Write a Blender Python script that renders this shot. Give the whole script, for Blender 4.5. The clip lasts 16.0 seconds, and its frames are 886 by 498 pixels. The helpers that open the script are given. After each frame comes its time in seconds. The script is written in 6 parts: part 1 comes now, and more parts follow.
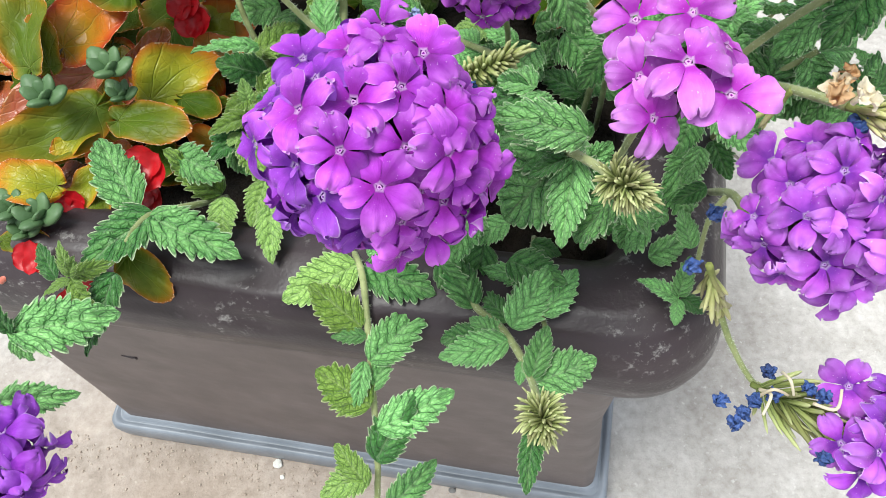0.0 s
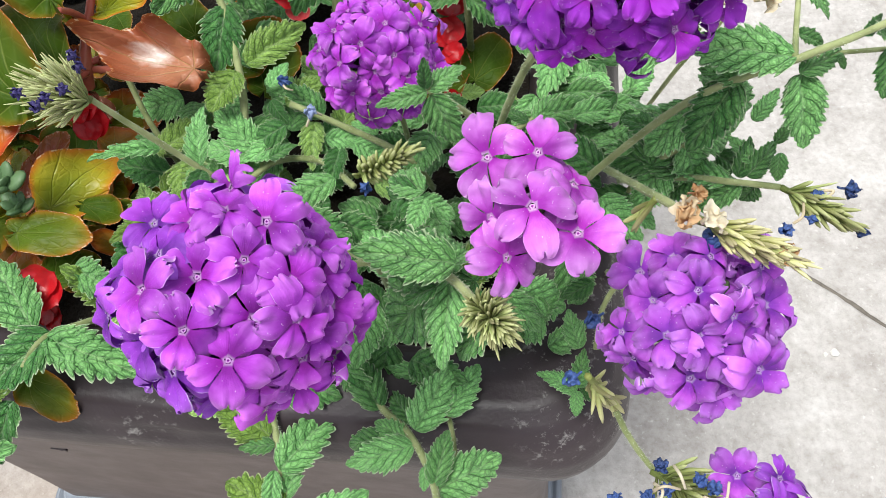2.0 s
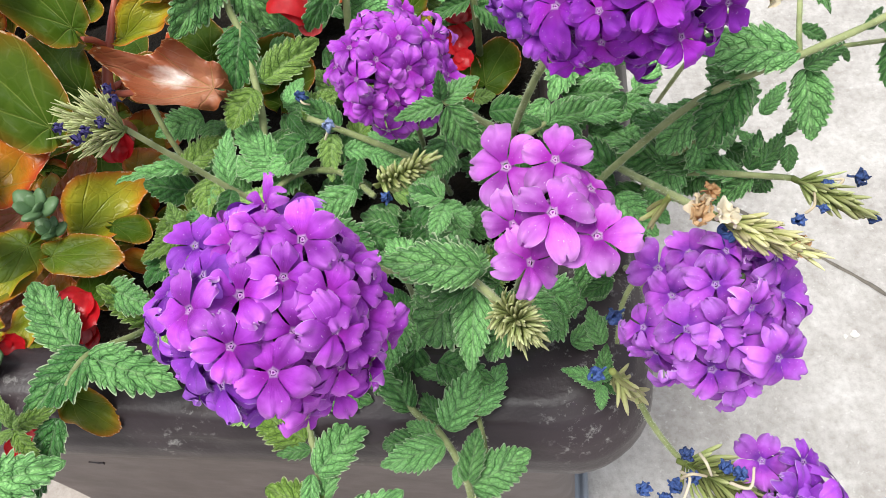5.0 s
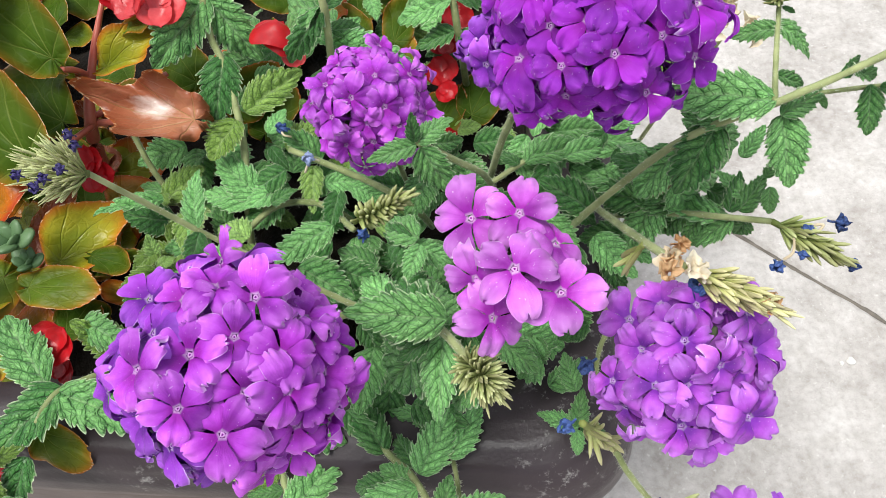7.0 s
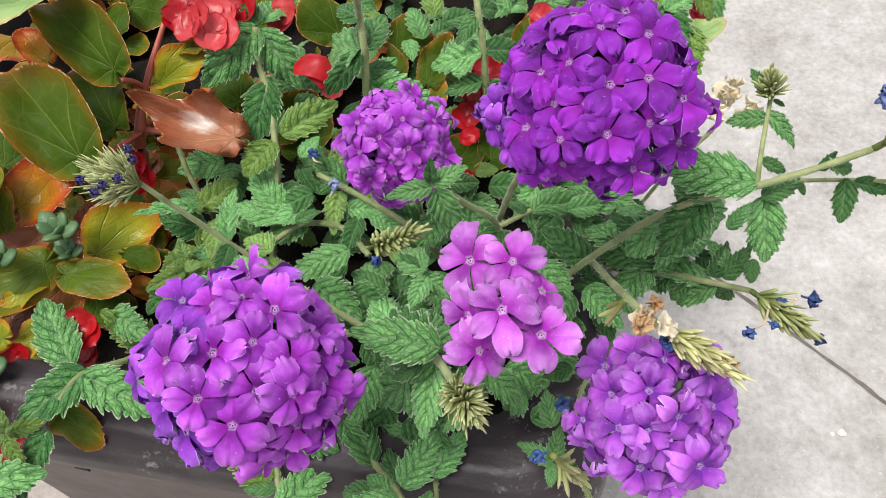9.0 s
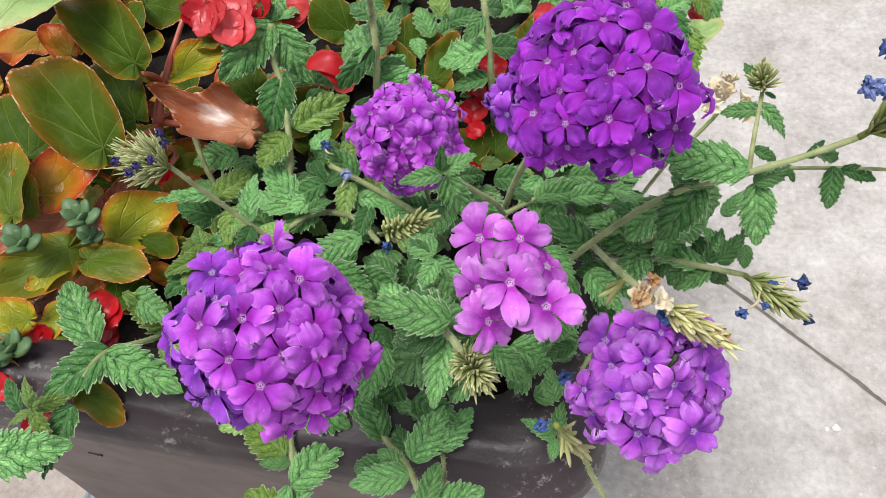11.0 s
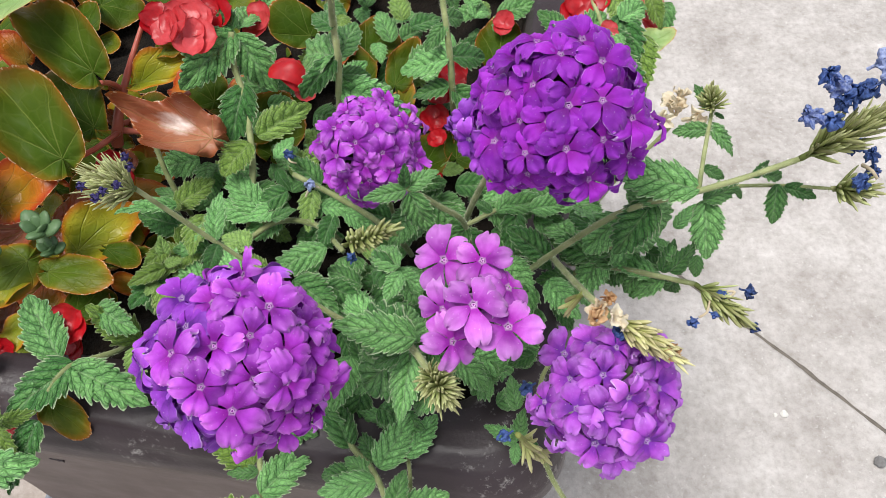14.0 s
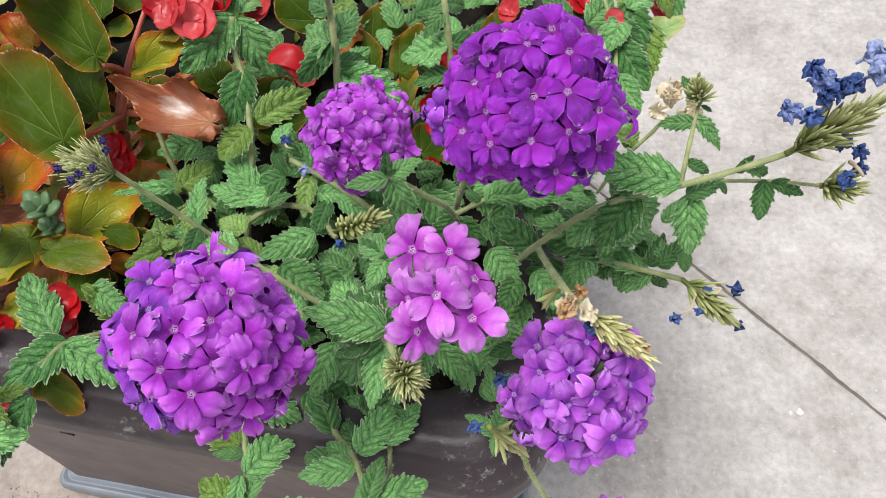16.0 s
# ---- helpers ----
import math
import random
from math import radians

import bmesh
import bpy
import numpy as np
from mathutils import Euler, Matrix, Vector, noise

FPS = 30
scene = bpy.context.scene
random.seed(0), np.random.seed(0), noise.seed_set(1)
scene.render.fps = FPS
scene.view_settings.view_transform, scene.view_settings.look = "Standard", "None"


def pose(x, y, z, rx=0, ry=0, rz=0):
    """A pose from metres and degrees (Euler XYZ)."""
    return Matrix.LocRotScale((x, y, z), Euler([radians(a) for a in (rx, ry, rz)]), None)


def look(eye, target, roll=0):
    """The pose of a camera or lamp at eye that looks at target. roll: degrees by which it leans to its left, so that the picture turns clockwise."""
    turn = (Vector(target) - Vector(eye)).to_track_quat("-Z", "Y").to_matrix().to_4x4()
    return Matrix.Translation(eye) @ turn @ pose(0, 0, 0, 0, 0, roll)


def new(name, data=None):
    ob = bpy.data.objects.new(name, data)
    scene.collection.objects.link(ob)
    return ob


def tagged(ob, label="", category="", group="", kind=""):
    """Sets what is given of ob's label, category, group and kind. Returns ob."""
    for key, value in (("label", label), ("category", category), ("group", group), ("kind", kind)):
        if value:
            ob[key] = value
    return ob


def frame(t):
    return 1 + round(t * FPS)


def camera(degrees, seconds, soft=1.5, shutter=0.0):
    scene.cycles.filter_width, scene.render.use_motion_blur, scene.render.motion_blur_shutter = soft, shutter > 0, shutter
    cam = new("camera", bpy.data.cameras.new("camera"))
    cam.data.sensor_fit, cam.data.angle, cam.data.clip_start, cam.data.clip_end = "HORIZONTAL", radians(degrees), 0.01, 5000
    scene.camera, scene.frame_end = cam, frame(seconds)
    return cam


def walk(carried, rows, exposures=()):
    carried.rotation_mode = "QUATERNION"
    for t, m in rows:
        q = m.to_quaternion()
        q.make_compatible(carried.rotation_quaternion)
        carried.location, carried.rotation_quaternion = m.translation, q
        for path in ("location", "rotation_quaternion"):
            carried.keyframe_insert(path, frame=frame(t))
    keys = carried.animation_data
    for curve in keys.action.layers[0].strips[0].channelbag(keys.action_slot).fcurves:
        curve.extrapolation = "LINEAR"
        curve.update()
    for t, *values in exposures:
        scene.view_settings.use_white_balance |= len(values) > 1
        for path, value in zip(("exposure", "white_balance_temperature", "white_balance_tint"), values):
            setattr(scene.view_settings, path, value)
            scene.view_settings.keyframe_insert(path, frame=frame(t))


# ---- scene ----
cam = camera(62.43, 16.0, soft=0.45)
# seconds, eye in metres, turn in degrees
ROWS = [
    (0, 0.0817, 0.1759, 0.6574, 27.01, 4.86, 1.77),
    (0.5, 0.0905, 0.1785, 0.6638, 27.57, 4.93, -0.04),
    (1, 0.0939, 0.1853, 0.6694, 28.65, 5.65, -0.18),
    (1.5, 0.1015, 0.1984, 0.6702, 28.37, 3.46, -2.55),
    (2, 0.1066, 0.2001, 0.6705, 28.19, 4.23, -2.87),
    (2.5, 0.1103, 0.1966, 0.6726, 28.12, 5.15, -3.56),
    (3, 0.1089, 0.2012, 0.6785, 28.55, 5.80, -4.37),
    (3.5, 0.1056, 0.2093, 0.6792, 27.71, 7.07, -4.98),
    (4, 0.1062, 0.2010, 0.6775, 27.67, 7.37, -5.25),
    (4.2, 0.1042, 0.1982, 0.6790, 28.06, 6.47, -4.73),
    (6.3, 0.1043, 0.2032, 0.6790, 27.42, 6.43, -5.25),
    (6.5, 0.1058, 0.2045, 0.6766, 27.60, 6.48, -5.53),
    (7, 0.1151, 0.2085, 0.6794, 28.80, 6.42, -4.17),
    (7.5, 0.1208, 0.2150, 0.6924, 30.17, 3.39, 0.90),
    (8, 0.1216, 0.2047, 0.6995, 31.88, 3.09, 2.72),
    (8.5, 0.1208, 0.1989, 0.7002, 31.36, 3.59, 2.28),
    (8.7, 0.1208, 0.1997, 0.6999, 31.38, 4.43, 1.94),
    (10.8, 0.1193, 0.1869, 0.7110, 32.06, 3.95, 2.06),
    (11, 0.1184, 0.1855, 0.7087, 31.80, 4.19, 2.23),
    (11.5, 0.1199, 0.1875, 0.7104, 30.79, 4.09, 1.58),
    (12, 0.1189, 0.1879, 0.7099, 29.52, 2.97, 1.65),
    (12.5, 0.1226, 0.1897, 0.7061, 27.78, 2.90, 2.98),
    (13, 0.1133, 0.1811, 0.7144, 28.44, 2.48, 2.51),
    (13.5, 0.1080, 0.1858, 0.7117, 31.22, 2.47, -1.35),
    (14, 0.1177, 0.1912, 0.7206, 30.51, 1.80, 0.19),
    (14.5, 0.1262, 0.1938, 0.7144, 29.34, 2.07, 1.76),
    (15, 0.1293, 0.1916, 0.7133, 29.13, 2.82, 2.74),
    (15.5, 0.1341, 0.1885, 0.7168, 30.17, 3.14, 2.73),
    (16, 0.1370, 0.1931, 0.7197, 29.53, 3.35, 2.63),
]
walk(cam, [(t, pose(x, y, z, rx, ry, rz)) for t, x, y, z, rx, ry, rz in ROWS], [(0, 0.76, 6200, 3), (1.5, 0.66, 6250, 5), (4, 0.61, 6300, 6), (7, 0.61, 6300, 6), (7.6, 0.56, 6300, 6), (8.5, 0.45, 6350, 7), (11, 0.43, 6350, 9), (16, 0.38, 6350, 9)])

# ---- light: an overcast sky with a broad, weak sun ----
world = bpy.data.worlds.new("overcast_sky")
scene.world = world
world.use_nodes = True
wn = world.node_tree.nodes
sky = wn.new("ShaderNodeTexSky")
sky.sky_type = "NISHITA"
sky.sun_disc = False
sky.sun_elevation, sky.sun_rotation = radians(74), radians(-68)
sky.dust_density, sky.air_density = 4.0, 1.0
soften = wn.new("ShaderNodeMixRGB")
soften.inputs["Fac"].default_value = 0.65
soften.inputs["Color2"].default_value = (8.0, 8.2, 8.6, 1)
world.node_tree.links.new(sky.outputs["Color"], soften.inputs["Color1"])
world.node_tree.links.new(soften.outputs["Color"], wn["Background"].inputs["Color"])
wn["Background"].inputs["Strength"].default_value = 0.078

sun_data = bpy.data.lights.new("sun", "SUN")
sun_data.energy, sun_data.angle, sun_data.color = 2.55, radians(28), (1.0, 0.97, 0.92)
sun = new("sun", sun_data)
sun.matrix_world = look((-0.75, 0.0, 3.3), (0, 0.3, 0.3))

# ---- materials ----


class Nodes:
    """A node material with a Principled shader, and short ways to add nodes to it."""

    def __init__(self, name, rough=0.6, spec=0.5):
        self.m = bpy.data.materials.new(name)
        self.m.use_nodes = True
        self.t = self.m.node_tree
        self.b = self.t.nodes["Principled BSDF"]
        self.b.inputs["Roughness"].default_value = rough
        self.b.inputs["Specular IOR Level"].default_value = spec

    def link(self, a, b):
        self.t.links.new(a, b)

    def put(self, socket, v):
        if hasattr(v, "is_output"):
            self.link(v, socket)
        else:
            socket.default_value = v

    def math(self, op, a, b=0.0, c=0.0, clamp=False):
        n = self.t.nodes.new("ShaderNodeMath")
        n.operation, n.use_clamp = op, clamp
        for s, v in zip(n.inputs, (a, b, c)):
            self.put(s, v)
        return n.outputs[0]

    def noise(self, scale, detail=4.0, vector=None, rough=0.5):
        n = self.t.nodes.new("ShaderNodeTexNoise")
        n.inputs["Scale"].default_value, n.inputs["Detail"].default_value, n.inputs["Roughness"].default_value = scale, detail, rough
        self.link(vector or self.coords("Object"), n.inputs["Vector"])
        return n.outputs["Fac"]

    def coords(self, kind):
        return self.t.nodes.new("ShaderNodeTexCoord").outputs[kind]

    def uv(self):
        n = self.t.nodes.new("ShaderNodeSeparateXYZ")
        self.link(self.coords("UV"), n.inputs[0])
        return n.outputs["X"], n.outputs["Y"]

    def chance(self):
        return self.t.nodes.new("ShaderNodeObjectInfo").outputs["Random"]

    def ramp(self, fac, stops):
        n = self.t.nodes.new("ShaderNodeValToRGB")
        r = n.color_ramp
        while len(r.elements) < len(stops):
            r.elements.new(0.5)
        for e, (p, c) in zip(r.elements, stops):
            e.position, e.color = p, (*c, 1)
        self.put(n.inputs[0], fac)
        return n.outputs["Color"]

    def mix(self, fac, a, b, mode="MIX"):
        n = self.t.nodes.new("ShaderNodeMixRGB")
        n.blend_type = mode
        self.put(n.inputs[0], fac)
        for s, v in zip(n.inputs[1:], (a, b)):
            self.put(s, (*v, 1) if isinstance(v, tuple) else v)
        return n.outputs[0]

    def hsv(self, colour, hue=0.5, sat=1.0, val=1.0):
        n = self.t.nodes.new("ShaderNodeHueSaturation")
        self.put(n.inputs["Hue"], hue), self.put(n.inputs["Saturation"], sat), self.put(n.inputs["Value"], val)
        self.put(n.inputs["Color"], colour)
        return n.outputs[0]

    def colour(self, c):
        self.put(self.b.inputs["Base Color"], (*c, 1) if isinstance(c, tuple) else c)
        return self

    def bump(self, height, strength=0.4, distance=0.001):
        n = self.t.nodes.new("ShaderNodeBump")
        n.inputs["Strength"].default_value, n.inputs["Distance"].default_value = strength, distance
        self.link(height, n.inputs["Height"])
        self.link(n.outputs[0], self.b.inputs["Normal"])
        return self

    def glow_through(self, colour, part=0.25):
        """Light that shines through a thin leaf or petal."""
        t = self.t.nodes.new("ShaderNodeBsdfTranslucent")
        self.put(t.inputs["Color"], colour)
        m = self.t.nodes.new("ShaderNodeMixShader")
        m.inputs[0].default_value = part
        self.link(self.b.outputs[0], m.inputs[1]), self.link(t.outputs[0], m.inputs[2])
        self.link(m.outputs[0], self.t.nodes["Material Output"].inputs["Surface"])
        return self


def petal_material(name, throat, middle, edge, other, pale=(0.75, 0.6, 0.8)):
    n = Nodes(name, 0.55, 0.22)
    u, v = n.uv()
    one = n.t.nodes.new("ShaderNodeNewGeometry").outputs["Random Per Island"]
    wob = n.noise(3.2, 3)
    heart = tuple(0.50 * p + 0.50 * q for p, q in zip(pale, throat))
    along = n.math("ADD", v, n.math("MULTIPLY", n.math("SUBTRACT", wob, 0.5), 0.5))
    # claw shade and lit edges are put into this ramp, with the throat colour
    c = n.ramp(along, [(0.03, throat), (0.20, throat), (0.46, middle), (0.92, edge), (1.0, edge)])
    c2 = n.ramp(along, [(0.03, throat), (0.12, throat), (0.36, other), (0.97, edge), (1.0, edge)])
    which = n.math("ADD", n.math("MULTIPLY", n.chance(), 0.6), n.math("MULTIPLY", one, 0.4))
    c = n.mix(which, c, c2)
    c = n.mix(n.math("SUBTRACT", 1.0, n.math("MULTIPLY", v, 16.0), clamp=True), c, heart)
    # fine veins that fan out along the petal, and broad darker streaks between them
    a = n.math("ABSOLUTE", n.math("SUBTRACT", u, 0.5))
    bent = n.math("ADD", a, n.math("MULTIPLY", wob, 0.06))
    vein = n.math("POWER", n.math("ABSOLUTE", n.math("COSINE", n.math("MULTIPLY", bent, 31.0))), 5.0)
    vein = n.math("MULTIPLY", vein, n.math("SUBTRACT", 1.0, n.math("MULTIPLY", v, 0.7)))
    c = n.mix(n.math("MULTIPLY", vein, 0.05), c, throat)
    middle_line = n.math("MULTIPLY", n.math("SUBTRACT", 1.0, n.math("MULTIPLY", a, 16.0), clamp=True), n.math("SUBTRACT", 0.9, v, clamp=True))
    c = n.mix(n.math("MULTIPLY", middle_line, 0.25), c, throat)
    # pale rim on some petals, painting in backlit edges along with white ones
    rim = n.math("MULTIPLY", n.math("SUBTRACT", n.math("MAXIMUM", v, n.math("MULTIPLY", n.math("MULTIPLY", a, 2.0), n.math("GREATER_THAN", v, 0.5))), 0.955), 20.0, clamp=True)
    some = n.math("MULTIPLY", n.math("SUBTRACT", n.math("ADD", n.chance(), n.noise(1.7, 1)), 1.0), 4.0, clamp=True)
    c = n.mix(n.math("MULTIPLY", n.math("MULTIPLY", rim, some), 0.75), c, pale)
    light = n.math("ADD", n.math("ADD", 0.31, n.math("MULTIPLY", n.noise(1.6, 2), 0.72)), n.math("MULTIPLY", one, 0.52))
    c = n.hsv(c, n.math("ADD", 0.490, n.math("MULTIPLY", one, 0.020)), 1.0, light)
    grain = n.noise(34, 3)
    speck = n.math("MULTIPLY", n.math("SUBTRACT", n.noise(15, 2), 0.70), 14.0, clamp=True)
    c = n.mix(n.math("MULTIPLY", speck, 0.5), c, pale)
    n.colour(c).bump(n.math("ADD", n.math("MULTIPLY", grain, 0.8), n.math("MULTIPLY", vein, -0.2)), 0.35, 0.0006)
    n.b.inputs["Sheen Weight"].default_value = 0.04
    return n.glow_through(c, 0.08).m


PURPLE = petal_material("petal_violet", (0.13, 0.010, 0.28), (0.235, 0.028, 0.45), (0.40, 0.105, 0.65), (0.29, 0.036, 0.48))
MAGENTA = petal_material("petal_magenta", (0.25, 0.010, 0.32), (0.40, 0.036, 0.51), (0.58, 0.150, 0.71), (0.34, 0.036, 0.51))
DEEP = petal_material("petal_deep_violet", (0.21, 0.005, 0.29), (0.22, 0.010, 0.38), (0.35, 0.040, 0.54), (0.28, 0.012, 0.42))
PINK = petal_material("petal_orchid_pink", (0.34, 0.020, 0.39), (0.46, 0.080, 0.52), (0.63, 0.25, 0.69), (0.48, 0.10, 0.55), (0.87, 0.79, 0.86))
LILAC = petal_material("petal_lilac", (0.20, 0.025, 0.38), (0.355, 0.060, 0.51), (0.52, 0.18, 0.70), (0.40, 0.07, 0.54), (0.78, 0.66, 0.84))


def leaf_material(name, dark, light, vein_tint, rough=0.38, teeth=6.0, slant=1.9, spread=0.75):
    """A wrinkled leaf: sunken side veins that run to the teeth, a fine net of creases between them, a paler rib and margin."""
    n = Nodes(name, rough, 0.4)
    u, v = n.uv()
    a = n.math("ABSOLUTE", n.math("SUBTRACT", n.math("MULTIPLY", u, 2.0), 1.0))
    wob = n.noise(5.0, 2)
    s = n.math("SUBTRACT", n.math("MULTIPLY", v, teeth), n.math("MULTIPLY", a, slant))
    s = n.math("FRACT", n.math("ADD", s, n.math("ADD", slant + 7.30, n.math("MULTIPLY", n.math("SUBTRACT", wob, 0.5), 0.75))))
    near = n.math("MINIMUM", s, n.math("SUBTRACT", 1.0, s))
    side = n.math("SUBTRACT", 1.0, n.math("MULTIPLY", near, 11.0), clamp=True)
    # each side vein forks towards the smaller tooth beside it
    outer = n.math("MULTIPLY", n.math("SUBTRACT", a, 0.40), 4.0, clamp=True)
    fork = n.math("SUBTRACT", 1.0, n.math("MULTIPLY", n.math("ABSOLUTE", n.math("SUBTRACT", s, n.math("SUBTRACT", 0.95, n.math("MULTIPLY", a, 0.5)))), 15.0), clamp=True)
    side = n.math("MAXIMUM", side, n.math("MULTIPLY", fork, outer))
    puff = n.math("MULTIPLY", near, 2.0)
    rib = n.math("SUBTRACT", 1.0, n.math("MULTIPLY", a, 14.0), clamp=True)
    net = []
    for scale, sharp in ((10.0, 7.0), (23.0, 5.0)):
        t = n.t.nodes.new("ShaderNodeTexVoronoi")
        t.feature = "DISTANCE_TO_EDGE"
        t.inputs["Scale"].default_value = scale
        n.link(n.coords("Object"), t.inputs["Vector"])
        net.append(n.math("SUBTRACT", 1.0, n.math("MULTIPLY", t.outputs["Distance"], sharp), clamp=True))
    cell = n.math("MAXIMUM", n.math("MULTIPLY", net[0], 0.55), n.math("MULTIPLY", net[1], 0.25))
    # puffs between veins are tinted lighter, as light would catch them
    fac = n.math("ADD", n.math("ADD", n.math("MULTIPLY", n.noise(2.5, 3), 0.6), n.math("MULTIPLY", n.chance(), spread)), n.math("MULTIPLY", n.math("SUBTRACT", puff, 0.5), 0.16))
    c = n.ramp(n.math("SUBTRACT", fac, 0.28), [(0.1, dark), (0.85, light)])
    # creases darken the green: vein colour plus fold shade put into the colour
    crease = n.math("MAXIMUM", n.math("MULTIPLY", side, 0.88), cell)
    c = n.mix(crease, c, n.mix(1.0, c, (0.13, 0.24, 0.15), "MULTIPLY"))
    c = n.mix(n.math("MULTIPLY", rib, 0.18), c, vein_tint)
    rim = n.math("MULTIPLY", n.math("SUBTRACT", a, 0.92), 12.0, clamp=True)
    c = n.mix(n.math("MULTIPLY", rim, 0.75), c, vein_tint)
    c = n.hsv(c, n.math("ADD", 0.480, n.math("MULTIPLY", n.chance(), 0.030)), 1.04, n.math("ADD", 0.72, n.math("ADD", n.math("MULTIPLY", n.noise(9, 3), 0.40), n.math("MULTIPLY", n.math("SUBTRACT", n.noise(55, 2), 0.5), 0.55))))
    high = n.math("ADD", n.math("ADD", n.math("MULTIPLY", crease, -1.1), n.math("MULTIPLY", puff, 0.2)), n.math("MULTIPLY", n.noise(40, 2), 0.2))
    n.colour(c).bump(high, 0.75, 0.0013)
    n.b.inputs["Sheen Weight"].default_value = 0.12
    n.b.inputs["Sheen Tint"].default_value = (0.8, 0.95, 0.75, 1)
    return n.glow_through(c, 0.06).m


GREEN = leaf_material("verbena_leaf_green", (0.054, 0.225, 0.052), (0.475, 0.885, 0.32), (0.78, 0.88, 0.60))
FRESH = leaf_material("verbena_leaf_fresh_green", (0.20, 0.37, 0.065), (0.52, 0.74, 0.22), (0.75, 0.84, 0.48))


def begonia_material(name, centre, mid, edge, rough=0.28, blotch=0.7, spec=0.25, highlight=None):
    """A waxy leaf: veins that fan out from the stalk, a coloured margin that eats into the blade, a thin reddish rim with pale teeth."""
    n = Nodes(name, rough, spec)
    u, v = n.uv()
    d = n.math("ADD", n.math("POWER", v, 2.6), n.math("MULTIPLY", n.math("SUBTRACT", n.noise(2.4, 4, rough=0.6), 0.5), blotch))
    d = n.math("ADD", d, n.math("MULTIPLY", n.math("SUBTRACT", n.chance(), 0.5), 0.3))
    c = n.ramp(d, [(0.1, centre), (0.55, mid), (0.95, edge)])
    # pale waxy patch mid-blade, with the curl's glossy highlight put into the colour
    if highlight:
        far = n.t.nodes.new("ShaderNodeVectorMath")
        far.operation = "DISTANCE"
        n.link(n.coords("Object"), far.inputs[0])
        far.inputs[1].default_value = (0.05, 0.5, 0.0)
        spot = n.math("SUBTRACT", 1.35, n.math("ADD", n.math("MULTIPLY", far.outputs["Value"], 3.2), n.math("MULTIPLY", n.noise(5, 5, rough=0.65), 1.3)), clamp=True)
        c = n.mix(n.math("MULTIPLY", spot, 1.6, clamp=True), c, highlight)
    bend = n.math("ADD", u, n.math("MULTIPLY", n.math("SUBTRACT", n.noise(3.0, 2), 0.5), 0.03))
    fan = n.math("MULTIPLY", n.math("ABSOLUTE", n.math("SINE", n.math("MULTIPLY", bend, 8.0 * math.pi))), n.math("ADD", v, 0.05))
    line = n.math("SUBTRACT", 1.0, n.math("MULTIPLY", fan, 11.0), clamp=True)
    small = n.t.nodes.new("ShaderNodeTexVoronoi")
    small.feature = "DISTANCE_TO_EDGE"
    small.inputs["Scale"].default_value = 7.0
    n.link(n.coords("Object"), small.inputs["Vector"])
    net = n.math("SUBTRACT", 1.0, n.math("MULTIPLY", small.outputs["Distance"], 9.0), clamp=True)
    c = n.mix(n.math("MULTIPLY", line, n.math("SUBTRACT", 0.55, n.math("MULTIPLY", v, 0.35))), c, n.mix(0.5, c, (0.42, 0.46, 0.12)))
    c = n.mix(n.math("MULTIPLY", net, 0.06), c, n.mix(0.5, c, (0.42, 0.46, 0.12)))
    rim = n.math("MULTIPLY", n.math("SUBTRACT", v, 0.955), 26.0, clamp=True)
    c = n.mix(n.math("MULTIPLY", rim, 0.75), c, (0.44, 0.12, 0.03))
    dots = n.math("MULTIPLY", n.math("GREATER_THAN", v, 0.975), n.math("GREATER_THAN", n.noise(22, 1), 0.54))
    c = n.mix(n.math("MULTIPLY", dots, 0.6), c, (0.70, 0.55, 0.36))
    c = n.hsv(c, 0.5, 1.0, n.math("ADD", 0.70, n.math("MULTIPLY", n.noise(3.5, 4), 0.56)))
    high = n.math("ADD", n.math("MULTIPLY", n.noise(5, 2), 1.4), n.math("ADD", n.math("MULTIPLY", line, -0.6), n.math("ADD", n.math("MULTIPLY", net, -0.2), n.math("MULTIPLY", n.noise(40, 2), 0.10))))
    n.colour(c).bump(high, 0.5, 0.0012)
    n.put(n.b.inputs["Roughness"], n.math("ADD", rough - 0.08, n.math("MULTIPLY", n.noise(8, 3), 0.2)))
    return n.glow_through(c, 0.08).m


BEG_GREEN = begonia_material("begonia_leaf_green", (0.044, 0.085, 0.006), (0.062, 0.092, 0.006), (0.150, 0.100, 0.008), 0.45, 0.6, 0.08)
BEG_YELLOW = begonia_material("begonia_leaf_yellow", (0.20, 0.23, 0.012), (0.36, 0.30, 0.015), (0.50, 0.17, 0.010), 0.32)
BEG_OLIVE = begonia_material("begonia_leaf_olive", (0.080, 0.125, 0.010), (0.140, 0.150, 0.012), (0.34, 0.16, 0.010), 0.40, 0.8, 0.16)
BEG_PALE = begonia_material("begonia_leaf_pale", (0.26, 0.40, 0.14), (0.32, 0.44, 0.16), (0.40, 0.44, 0.16), 0.36)
BEG_ORANGE = begonia_material("begonia_leaf_orange", (0.30, 0.17, 0.012), (0.47, 0.13, 0.010), (0.38, 0.04, 0.010), 0.32)
BEG_RED = begonia_material("begonia_leaf_bronze", (0.36, 0.13, 0.075), (0.34, 0.075, 0.032), (0.27, 0.085, 0.018), 0.26, 0.9, 0.4)
BEG_DRY = begonia_material("begonia_leaf_dying", (0.40, 0.165, 0.09), (0.36, 0.115, 0.055), (0.24, 0.055, 0.022), 0.30, 0.9, 0.35, (0.78, 0.66, 0.60))


